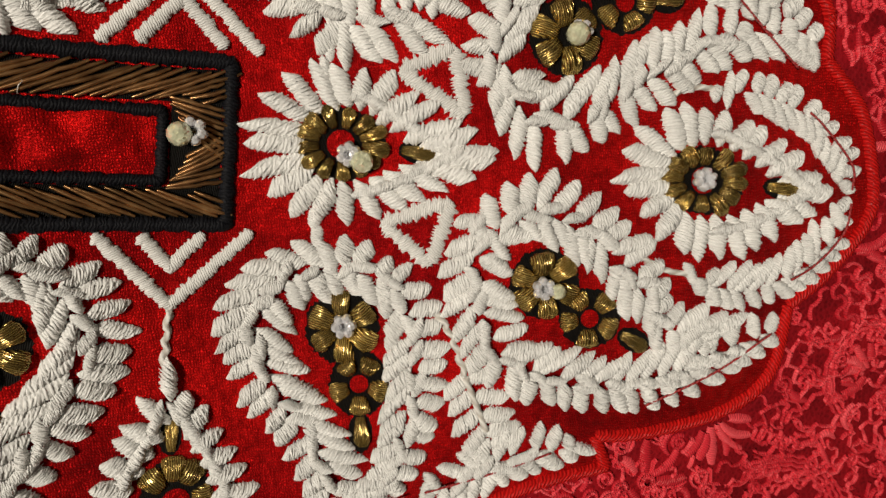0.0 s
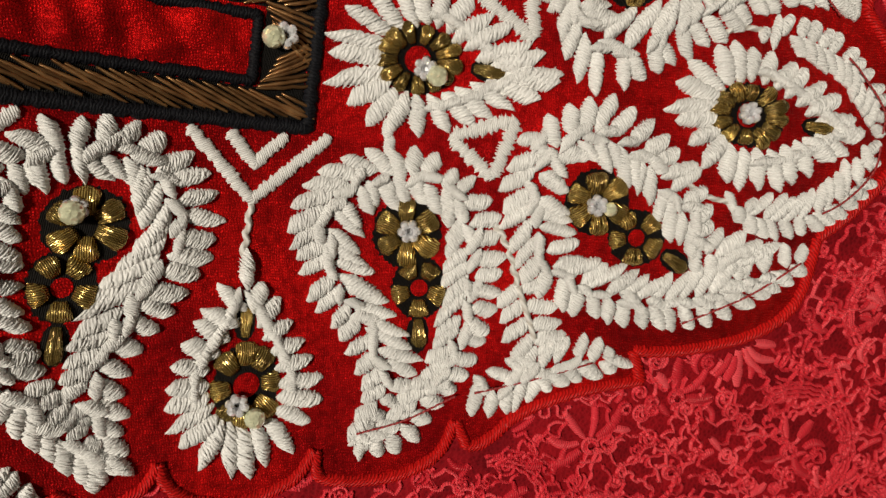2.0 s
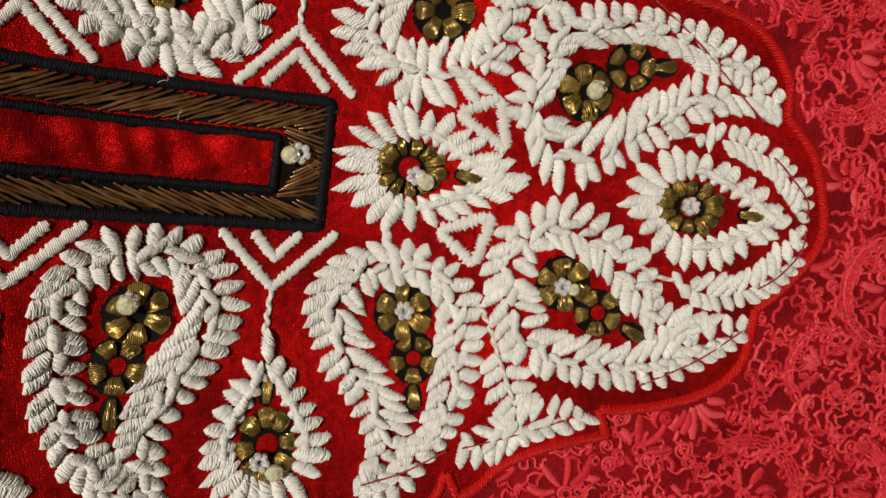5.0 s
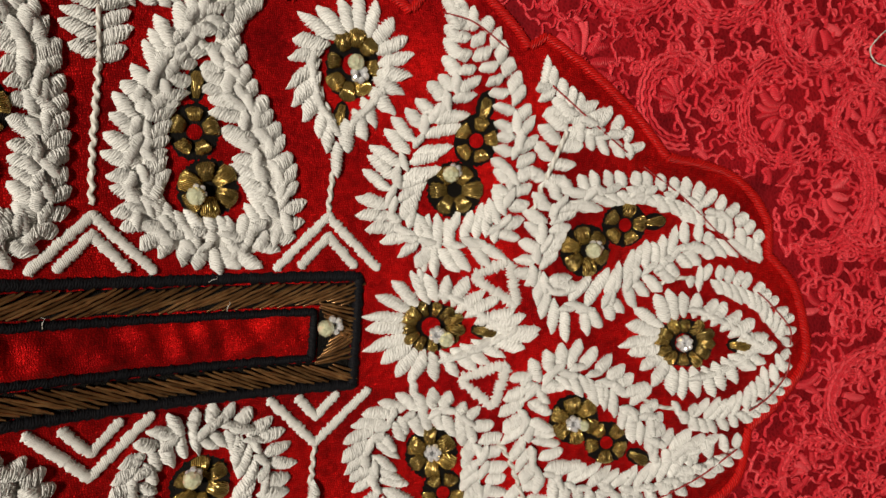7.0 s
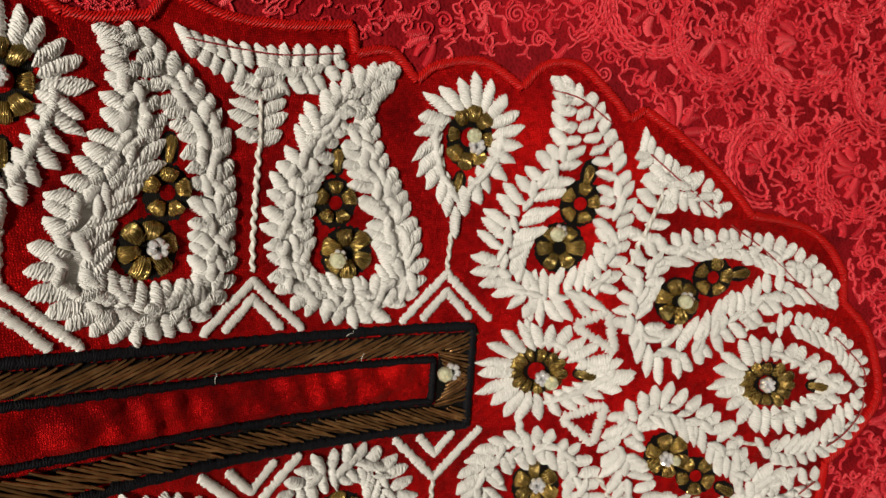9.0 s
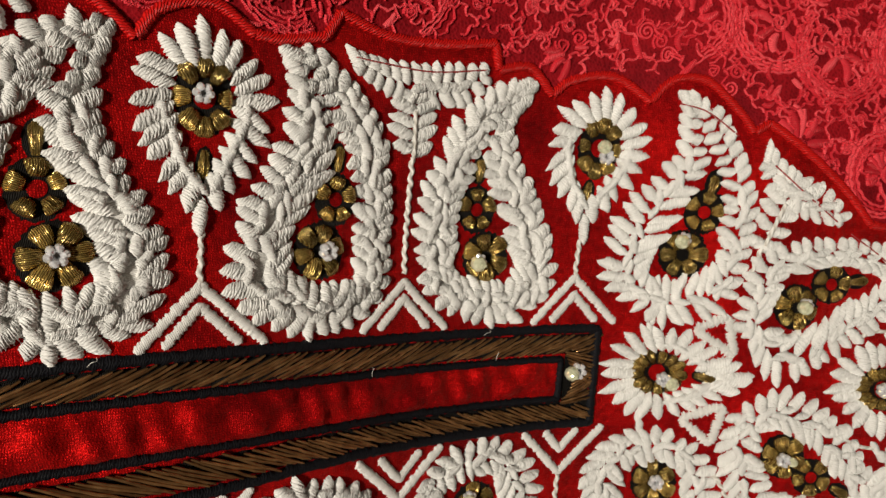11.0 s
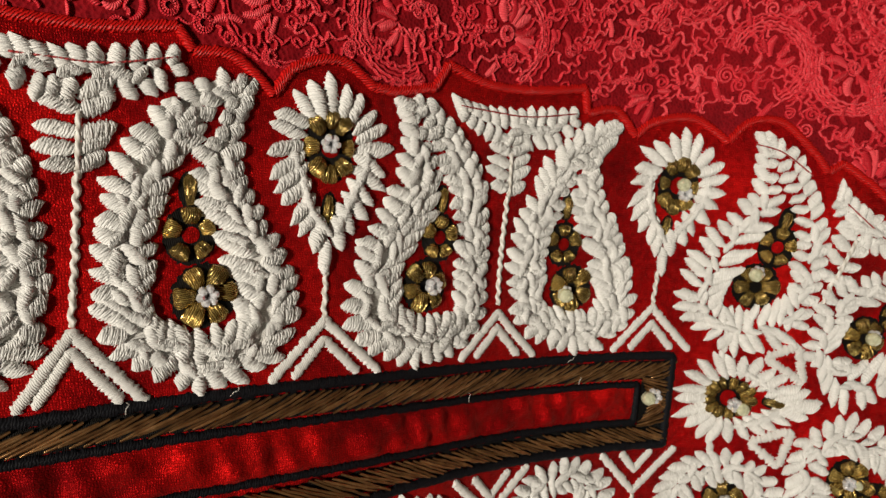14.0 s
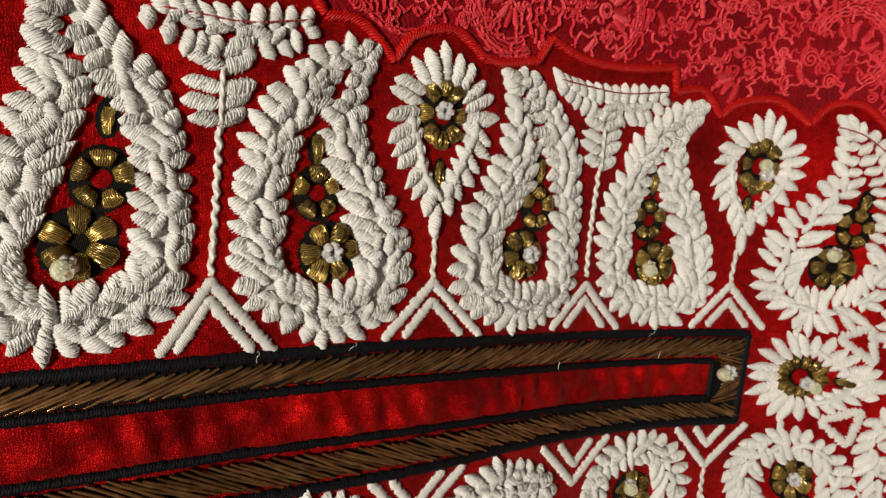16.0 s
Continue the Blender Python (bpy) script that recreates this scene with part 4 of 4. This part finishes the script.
def bent_paisley(one, two, spray, has_bead, red):
    t = thing("bent_paisley_motif", home(*one[0][:2]), "white satin-stitched paisley bent towards the panel's point", "embroidered motif", "bent paisleys at the point")
    braid(t, one, 4.4, 4.2)
    braid(t, two, 4.4, 4.2)
    gold_spray(t, spray[0], spray[1], spray[2], None, sizes=(7.2, 6.2, 7.2))
    if has_bead:
        bead(t, spray[3][0] - 0.8, spray[3][1], 5.6, 1.9)
        stone(t, spray[3][0] + 2.6, spray[3][1] - 0.2, 3.8, 2.3)
    else:
        gems_on(t, spray[3], False)
    band("red_thread", spline(red), 0.5, 0.35, RED_LINE, t, 2.7, 0.8, 0.05, label="thin red running thread")


bent_paisley([(43.1, 21.8, 56.8, 25.7), (44.7, 34.6, 59, 33.8), (46.2, 46.3, 61.1, 41.8), (57.4, 54, 69.3, 44.5), (71.8, 57.3, 79.9, 47.4), (87.1, 59, 93.6, 46.7),
             (105.9, 56.9, 105.5, 43.8), (120.5, 51.2, 117.4, 40.7), (129.5, 43.7, 127.1, 35.3)],
             [(47.4, 19.1, 59.1, 23.9), (52.5, 9.5, 63.5, 22.3), (61.4, 2.1, 69.8, 22.7), (73.6, 6.9, 76.1, 25.2), (83.8, 13.6, 82.8, 33.8),
             (96.4, 22.6, 90.4, 36.4), (104.9, 29.4, 100.9, 43.4), (115.8, 34.4, 112.8, 40.3), (129.5, 34.4, 124.3, 40.2)],
             [(66.1, 31.4), (78.8, 41), (89.3, 43.1), (67.6, 31.9)], False, [(81.9, 60.2), (99.2, 51.2), (124.3, 33)])
bent_paisley([(44.9, -11.5, 58.6, -16.7), (43.7, -27.2, 59.5, -22.2), (46.5, -36.9, 60.7, -29.2), (51.6, -46.5, 65.7, -37.3), (63, -52.6, 71.5, -39.5),
             (75.7, -54.1, 81.2, -41.3), (88.8, -55, 92.1, -39.9), (103.5, -52.6, 104.3, -35.3), (118.8, -44.5, 108.5, -31.7), (129.4, -35.3, 126.2, -27.1)],
             [(50, -12.2, 60.2, -17.1), (52.5, -5, 62.2, -16.2), (63.1, 0.7, 67.4, -16.1), (75.3, -0.8, 72.2, -17.6), (85.8, -7.7, 77.9, -19.6),
             (92.8, -11.7, 83.2, -27.6), (97.3, -18.3, 91.8, -30.9), (102.3, -26.5, 98.2, -37.6), (119.3, -27.3, 107.9, -36.4)],
             [(68, -24.6), (80, -31.7), (92, -36.1), (68.1, -25.3)], True, [(96.8, -51.6), (113.9, -41.8), (127.3, -30.8)])


def drop(one, two, ring, bud, tail, gems=(), name="drop_motif", label="white satin-stitched drop with a ring of gold petals", group="drops beside the placket", stretch=1.3, petals=8):
    """A drop of single leaves round a gold ring; its ladders run from the round end to the tail."""
    t = thing(name, home(*tail[1]), label, "embroidered motif", group)
    rays(t, one, 4.9, 4.7)
    rays(t, two, 4.9, 4.7, 1)
    O, I, D = stations(one, 5.0)
    P, J, E = stations(two, 5.0)
    for o, i, d in list(zip(O, I, D))[len(O) // 2:] + list(zip(P, J, E))[len(P) // 2:]:
        c = i + (o - i) * 0.25
        leaf_to(t, c - d * 2.6, c + d * 3.4, 3.0, 2.0, 1.2)
    leaf_to(t, tail[0], tail[1], 4.4, 2.4, 0.3)
    c, ax = np.array(ring), np.array(tail[1], float) - np.array(ring)
    ax /= np.hypot(*ax)
    turn = math.degrees(math.atan2(ax[1], ax[0]))
    base = dark_pad("gold_ring", t, circle(c[0], c[1], 8.4, 26, stretch, turn))
    red_heart(base, c[0], c[1], 3.2)
    for pa, pb in circle(c[0], c[1], 3.6, petals, stretch * 1.08, turn):
        d = np.array([pa, pb]) - c
        along = abs(float((d / np.hypot(*d)) @ ax))
        petal(base, pa, pb, math.degrees(math.atan2(d[1], d[0])), 4.6 + 1.4 * along, 47.0 / petals, 2.5)
    gold_bud(t, bud[0], bud[1], turn, 8.4, 4.2)
    for kind, a, b in gems:
        (bead if kind == "bead" else stone)(t, a, b, 5.8 if kind == "bead" else 5.2, 1.9 if kind == "bead" else 2.6)
    return t


drop([(-10.9, 103.4, -12, 92.7), (-19.3, 101.3, -15.8, 92.6), (-27.6, 97.4, -19.6, 90.7), (-31, 90.3, -21.7, 88), (-32.5, 83.2, -23.4, 85.2),
     (-31.4, 75.2, -23.2, 81.7), (-28.7, 68.9, -22.4, 76.3), (-25, 62.6, -20.6, 71.7), (-20.6, 57.4, -17.9, 67.2)],
     [(-10.9, 103.4, -12, 92.7), (-2, 98.3, -7.6, 91), (3.4, 91.2, -5.4, 87.4), (4.9, 84.9, -4.4, 83.8), (3, 77.6, -4.4, 81.1), (0.9, 71.1, -5.1, 78.4),
     (-4.1, 65.5, -7.6, 73.7), (-7.7, 61.7, -10.3, 70), (-12.3, 57, -13.5, 66.3)],
     (-13.2, 83.2), (-15.9, 67.1), ((-16, 59.7), (-17.1, 50.4)), (("stone", -12.3, 83.6), ("bead", -11, 80),))
FAR_DROP = ([(-154.8, 109.4, -155, 98.4), (-164.1, 105.3, -159.5, 97.5), (-169.9, 99.3, -162, 95.4), (-173.7, 93.6, -163.6, 91.3), (-173.4, 85.9, -163.4, 88.2),
     (-171.4, 79.8, -162.4, 85.1), (-167.5, 72.1, -160.2, 78), (-163.6, 65.7, -157.4, 71.6), (-158.8, 60.1, -155.3, 68.3)],
     [(-154.8, 109.4, -154.1, 98.5), (-143.8, 105.2, -149.3, 97.8), (-138.5, 100, -146.3, 95.2), (-135.5, 92.8, -145.1, 91.2), (-135, 84.3, -145, 88.7),
     (-137.2, 76.5, -145.7, 83.7), (-142.8, 69.5, -148.2, 76.9), (-148.8, 60.1, -151.4, 69.3)],
     (-154.5, 89.9), (-153.7, 71.6), ((-154.1, 63.4), (-153.2, 52.7)))
drop(*FAR_DROP, (("bead", -155.4, 90.8),))
drop(flipped(FAR_DROP[0]), flipped(FAR_DROP[1]), *flipped(FAR_DROP[2:4]), flipped(FAR_DROP[4]), (("bead", -155.4, -87.8),))
drop([(-11, -103.3, -12.9, -90.9), (-20.3, -99.5, -17.1, -89.8), (-28.1, -94.3, -20, -88.1), (-31.9, -87.6, -22.3, -84.4), (-32.5, -79.9, -23.3, -80.8),
     (-31.1, -73.2, -23.8, -75.9), (-29.1, -67.3, -21.6, -71.2), (-25.8, -61.4, -19.4, -66.5), (-22.5, -55.4, -17.4, -61)],
     [(-11, -103.3, -12.5, -90.9), (-2.5, -97.3, -7.6, -89.1), (2.6, -91.6, -5.1, -86.3), (4.6, -84.3, -4.6, -82), (3, -77, -5.4, -77.7),
     (0.1, -70.5, -7.4, -71.9), (-4.9, -63.4, -11, -66.8), (-11.3, -54.9, -14.7, -61.1)],
     (-13.6, -79.8), (-15.9, -63.8), ((-17.1, -55.5), (-18.2, -47.2)), (("bead", -15.5, -84.2), ("stone", -10.8, -87.3),))
drop([(-3.6, 1.7, 8.9, 1.7), (-0.7, 11.9, 10, 7.2), (6.3, 17.4, 13.1, 10), (12.9, 19.2, 16.4, 11.4), (20.6, 19.6, 19.8, 11.7), (28.4, 18.8, 23.6, 11.3),
     (35.8, 14.3, 27, 8.9), (43.2, 10, 32.5, 6.1), (52.1, 2.4, 39.8, 2.8)],
     [(-3.6, 1.7, 8.9, 1.4), (-0.7, -5.7, 10.5, -2.4), (6, -12.2, 13, -5.1), (12.2, -13.4, 16.3, -6.2), (21.1, -14.4, 19.7, -5.8), (29.5, -12.1, 24.3, -4.7),
     (37, -9.2, 29.2, -2.6), (45.1, -4, 35, 0.2), (52.1, 1.9, 40.3, 1.9)],
     (17.9, 2.9), (36, 2.7), ((45.1, 2), (52.1, 2)), (("bead", 20.2, 1), ("stone", 23.3, -0.4),), "centre_drop_motif", "white satin-stitched drop with gold ring at the placket's end", "drops on the middle line", 1.25, 13)
drop([(81.5, 3.4, 93.6, 4.1), (87, 15.9, 95, 8.7), (98.4, 20.3, 99.6, 12), (109.2, 19.4, 106.3, 13.5), (119.2, 17.7, 113.2, 11.9), (126.8, 13.4, 119.1, 9.4),
     (133, 9.4, 123.9, 7), (138.1, 4.7, 128.7, 5)],
     [(81.5, 3.4, 93.6, 3.7), (87.1, -4.9, 95.8, -0.9), (98.6, -13, 100.6, -4.7), (106.2, -14.9, 106.8, -5.4), (116, -13.2, 113.4, -4),
     (124.7, -9, 120, -0.9), (132.9, -2.3, 124.3, 2.2), (138.2, 4.3, 129.2, 4.2)],
     (104.2, 3.8), (125.5, 4.4), ((129.7, 4.7), (137.9, 4.7)), (("bead", 103.1, 3.7),), "point_drop_motif", "white satin-stitched drop with gold ring in the panel's point", "drops on the middle line", 1.35, 12)


def garland(rungs, tail):
    t = thing("leaf_arc_motif", home(*rungs[1][:2]), "white leaf garland curving round the panel's point", "embroidered motif", "leaf garlands at the point")
    braid(t, rungs, 3.8, 3.6, 0, 0.24, 2.2)
    O, I, D = stations(rungs, 2.0)
    band("red_thread", (0.55 * O + 0.45 * I)[len(O) // 2:], 0.5, 0.35, RED_LINE, t, 2.7, 0.8, 0.05, label="thin red running thread")
    band("tail_thread", spline(tail), 1.4, 0.9, WHITE_CORD, t, 0.4)


garland([(104.7, 26.3, 106.6, 23.4), (113.9, 31.1, 115.9, 20.9), (127.9, 28, 127.6, 18.2), (137.7, 21.4, 133.8, 13.8), (145.6, 13.5, 138.9, 8.9),
        (144, 6.1, 141.6, 5.9)], [(91, 20.2), (97.4, 24.7), (106.4, 25.8)])
garland([(104.6, -20.4, 105, -16.9), (111.6, -26.7, 113.5, -15.4), (124.1, -24.9, 123.6, -13.9), (137.3, -18.7, 131.6, -8.2), (145.6, -7.7, 138.7, -0.6),
        (144.8, 2.5, 141.4, 3.2)], [(87.6, -13.6), (95.8, -18), (105.3, -18.9)])


def chevron(left, apex, right, inner):
    """A double chevron on the black cord: outer feet and apex, and the apex of the inner one."""
    t = thing("chevron_motif", home(apex[0], left[1]), "white double satin-stitched chevron standing on the black cord", "embroidered motif", "chevrons along the placket")
    l, a, r, i = (np.array(p, float) for p in (left, apex, right, inner))
    k = abs(i[1] - l[1]) / abs(a[1] - l[1])
    for m, (p, q, s) in enumerate(((l, a - (a - 0.5 * (l + r)) * 0.08, r), (i + (l - a) * k * 0.95, i, i + (r - a) * k * 0.95))):
        line = np.vstack([resample([p, q], 0.5), resample([q, s], 0.5)[1:]])
        band("bar", line, 3.1, 1.4, WHITE_BAND, t, 0.3, 0.4, 0.42, 0.9, seed=int(400 + a[0] + 7 * m))
    return t


chevron((-33.6, 21), (-17.9, 38.8), (-0.5, 20.6), (-17.4, 31.2))
chevron((-100.5, 22.5), (-85.1, 39.5), (-67.7, 21.8), (-84.8, 32.8))
chevron((-167.8, 22.3), (-152.6, 40.6), (-132.2, 22.3), (-152, 33.7))
chevron((-229.7, 21.4), (-219.1, 41.1), (-200, 20.6), (-218.6, 35))
chevron((-33.5, -18.4), (-17.8, -35.9), (-0.8, -17.9), (-18.1, -25.9))
chevron((-99.5, -18), (-82.8, -34.5), (-66.5, -18), (-82.8, -26.5))
chevron((-168, -18.5), (-152.5, -36.5), (-134, -18.5), (-152.2, -29))
chevron((-233, -18.5), (-219, -37), (-201, -18.5), (-218.6, -30))


def twisted_thread(parent, pts, seed):
    p = resample(pts, 0.7)
    rng = np.random.default_rng(seed)
    p[:, 0] += 0.35 * np.sin(np.arange(len(p)) * 1.1) + rng.normal(0, 0.06, len(p))
    V, F, U = band_arrays(p, 1.7, 1.2, 0.3, 0.15, 0.0, rng)
    return attach("stem", mesh_from("stem", V, F, WHITE_CORD, True, U), parent, None, "twisted white thread")


for foot, head in (((-17.9, 38.5), (-17.1, 51)), ((-17.8, -35.5), (-18.2, -48)), ((-152.6, 40), (-153.2, 53.5)), ((-152.5, -36.5), (-153.2, -50.5))):
    t = thing("stem_thread", home(*foot), "twisted white thread joining a chevron to a drop", "thread", "stem threads")
    twisted_thread(t, [foot, head], 3)


def fan(t, points, turn, reach=8.6):
    """Pairs of leaves up a short stem."""
    q = np.array(points, float)
    q = np.vstack([q, q[-1] + (q[-1] - q[-2]) * 0.8])
    for s in (-1, 1):
        for k, p in enumerate(q):
            d = q[min(k + 1, len(q) - 1)] - q[max(k - 1, 0)]
            run = math.degrees(math.atan2(d[1], d[0]))
            leaf(t, p[0], p[1], run + s * turn, reach * (0.85 if k == 0 else 1.0), 4.4, 2.2)


def palmette(one, two, stalk, stem, red):
    t = thing("palmette_motif", home(*stem[0]), "white palmette of satin-stitched leaves on a twisted stem", "embroidered motif", "palmettes beside the rim")
    braid(t, one, 4.2, 4.2, 0, 0.12)
    braid(t, two, 4.2, 4.2, 1, 0.12)
    fan(t, stalk, 72)
    band("red_thread", spline(red), 0.5, 0.35, RED_LINE, t, 2.7, 0.8, 0.05, label="thin red running thread")
    band("spine", np.array([stem[-1], stalk[-1]]), 1.3, 0.9, WHITE_CORD, t, 1.6)
    twisted_thread(t, spline(stem), int(stem[0][0]) % 17)


NEAR_PALMETTE = ([(-84.9, 106.6, -84.9, 93.6), (-93.1, 106.8, -93.4, 96.2), (-100.2, 108, -100, 99.4), (-108.4, 109.8, -106.3, 103)], [(-84.9, 106.6, -83.7, 93.7), (-76.9, 107.5, -74.3, 93.6), (-67.7, 108.1, -65.8, 95.9), (-59, 109.2, -61, 101.1)],
          [(-84.4, 80.4), (-84.5, 84.2), (-84.3, 88), (-84.5, 92.7)], [(-85.4, 40.8), (-85.3, 58.3), (-84.4, 78.5)], [(-107.5, 106.4), (-95.3, 105.7), (-79, 105.1), (-59.4, 107.3)])
FAR_PALMETTE = ([(-222, 109.1, -221.9, 95.4), (-227.4, 108.7, -226.6, 94.8), (-232.6, 109.5, -231.3, 96), (-238.1, 109.3, -237, 99.2)], [(-222, 109.1, -221.3, 95.4), (-215.9, 109.4, -215.2, 96.1), (-208.2, 110.8, -207.6, 97.4), (-198.9, 111.8, -200.4, 103.2)],
          [(-220.6, 79.7), (-220.9, 83.7), (-221, 87.8), (-221.2, 93.2)], [(-218.9, 41.1), (-219.5, 58.7), (-220.6, 79)], [(-236.2, 105.1), (-227.8, 105), (-215.7, 105.3), (-199.2, 109)])
for source in (NEAR_PALMETTE, FAR_PALMETTE):
    palmette(*source)
    palmette(*(flipped(x, 1.0, 0.5) for x in source))


def sprig(one, two, stalk, stem, red):
    t = thing("leaf_sprig_motif", home(*stem[0]), "white leaf sprig on a thread beside the rim", "embroidered motif", "sprigs by the rim")
    braid(t, one, 4.0, 4.0, 0, 0.22, 2.2)
    braid(t, two, 4.0, 4.0, 1, 0.22, 2.2)
    fan(t, stalk, 70, 8.0)
    band("spine", np.array([stem[-1], stalk[-1]]), 1.5, 1.0, WHITE_CORD, t, 1.6)
    band("red_thread", spline(red), 0.5, 0.35, RED_LINE, t, 2.6, 0.8, 0.05, label="thin red running thread")
    twisted_thread(t, spline(stem), 9)


sprig([(59.8, 79.3, 52.7, 68.7), (53, 82.5, 47.5, 74.3), (47, 87.6, 45, 80.7)], [(59.8, 79.3, 52.7, 68.7), (66.9, 76.1, 61.8, 63.7), (74.1, 73.7, 71.7, 62), (81, 67.7, 79, 63.5)],
      [(49.6, 52), (51.3, 57.8), (53.4, 63.2), (55.2, 67.7)], [(46, 39.4), (48.1, 45.4), (50, 52.5)], [(48.7, 80.3), (61.7, 71.9), (75.5, 63.8)])
sprig([(60.2, -78, 56.5, -64.3), (53, -82.9, 49.5, -69.6), (46.2, -83.2, 43.7, -77.1)], [(60.2, -78, 57.3, -64.2), (67.7, -74.1, 64.7, -60.5), (77.2, -70.3, 73.1, -60.3), (84.7, -66.2, 81.7, -63.4)],
      [(52.1, -48.7), (54.2, -53), (56.2, -57.5), (58, -61.3)], [(42.1, -32.3), (47.3, -39), (51.6, -48.4)], [(44.6, -77.7), (59, -72.1), (74.3, -65.4)])


def triangle(p, label="white satin-stitched open triangle"):
    c = np.mean(p, axis=0)
    t = thing("triangle_motif", home(*c), label, "embroidered motif", "open triangles")
    p = [np.array(x, float) for x in p]
    for i in range(3):
        a, b = p[i], p[(i + 1) % 3]
        band("bar", np.array([a + (c - a) * 0.16, b + (c - b) * 0.16]), 3.5, 1.5, WHITE_BAND, t, 0.3, 0.32, 0.7, 1.5, seed=i + 5)


triangle([(28.1, 20.1), (42.1, 27.2), (46.4, 10)])
triangle([(26.8, -13.8), (45.6, -6.3), (41.1, -24.2)])
for s in (1, -1):
    t = thing("joining_thread", home(14, 16 * s), "short white thread joining two motifs", "thread", "joining threads")
    for k in range(2):
        leaf(t, 13.3 + 0.6 * k, s * (11.5 if s < 0 else 16.5) + s * 4.0 * k, 90 * s, 5.2, 3.0, 1.6)

t = thing("loose_thread", home(163, 109), "fine pale stray thread curling on the lace", "thread")
hair = spline([(172, 119.5), (167.4, 117), (163.4, 113), (161.2, 109), (163.8, 105.4), (169.2, 104.4)])
V, F, U = band_arrays(resample(hair, 0.6), 0.42, 0.4, 1.6)
attach("strand", mesh_from("strand", V, F, WHITE_CORD, True, U), t)

for k, (a, b, turn) in enumerate(((-47, 11, 70), (-52, 19, 20), (-96, 10, 80), (-178, 21, 30), (-205, 20, 75))):
    t = thing("lint_fibre", home(a, b), "wisp of pale fibre caught on the black cord", "fibre", "fibres on the cord")
    c, n = math.cos(radians(turn)), math.sin(radians(turn))
    line = spline([(a - 1.4 * c, b - 1.4 * n), (a - 0.4 * n, b + 0.4 * c), (a + 1.2 * c, b + 1.2 * n), (a + 1.5 * c - 0.9 * n, b + 1.5 * n + 0.9 * c)])
    V, F, U = band_arrays(resample(line, 0.5), 0.15, 0.15, 2.0)
    attach("strand", mesh_from("strand", V, F, WHITE_CORD, True, U), t)
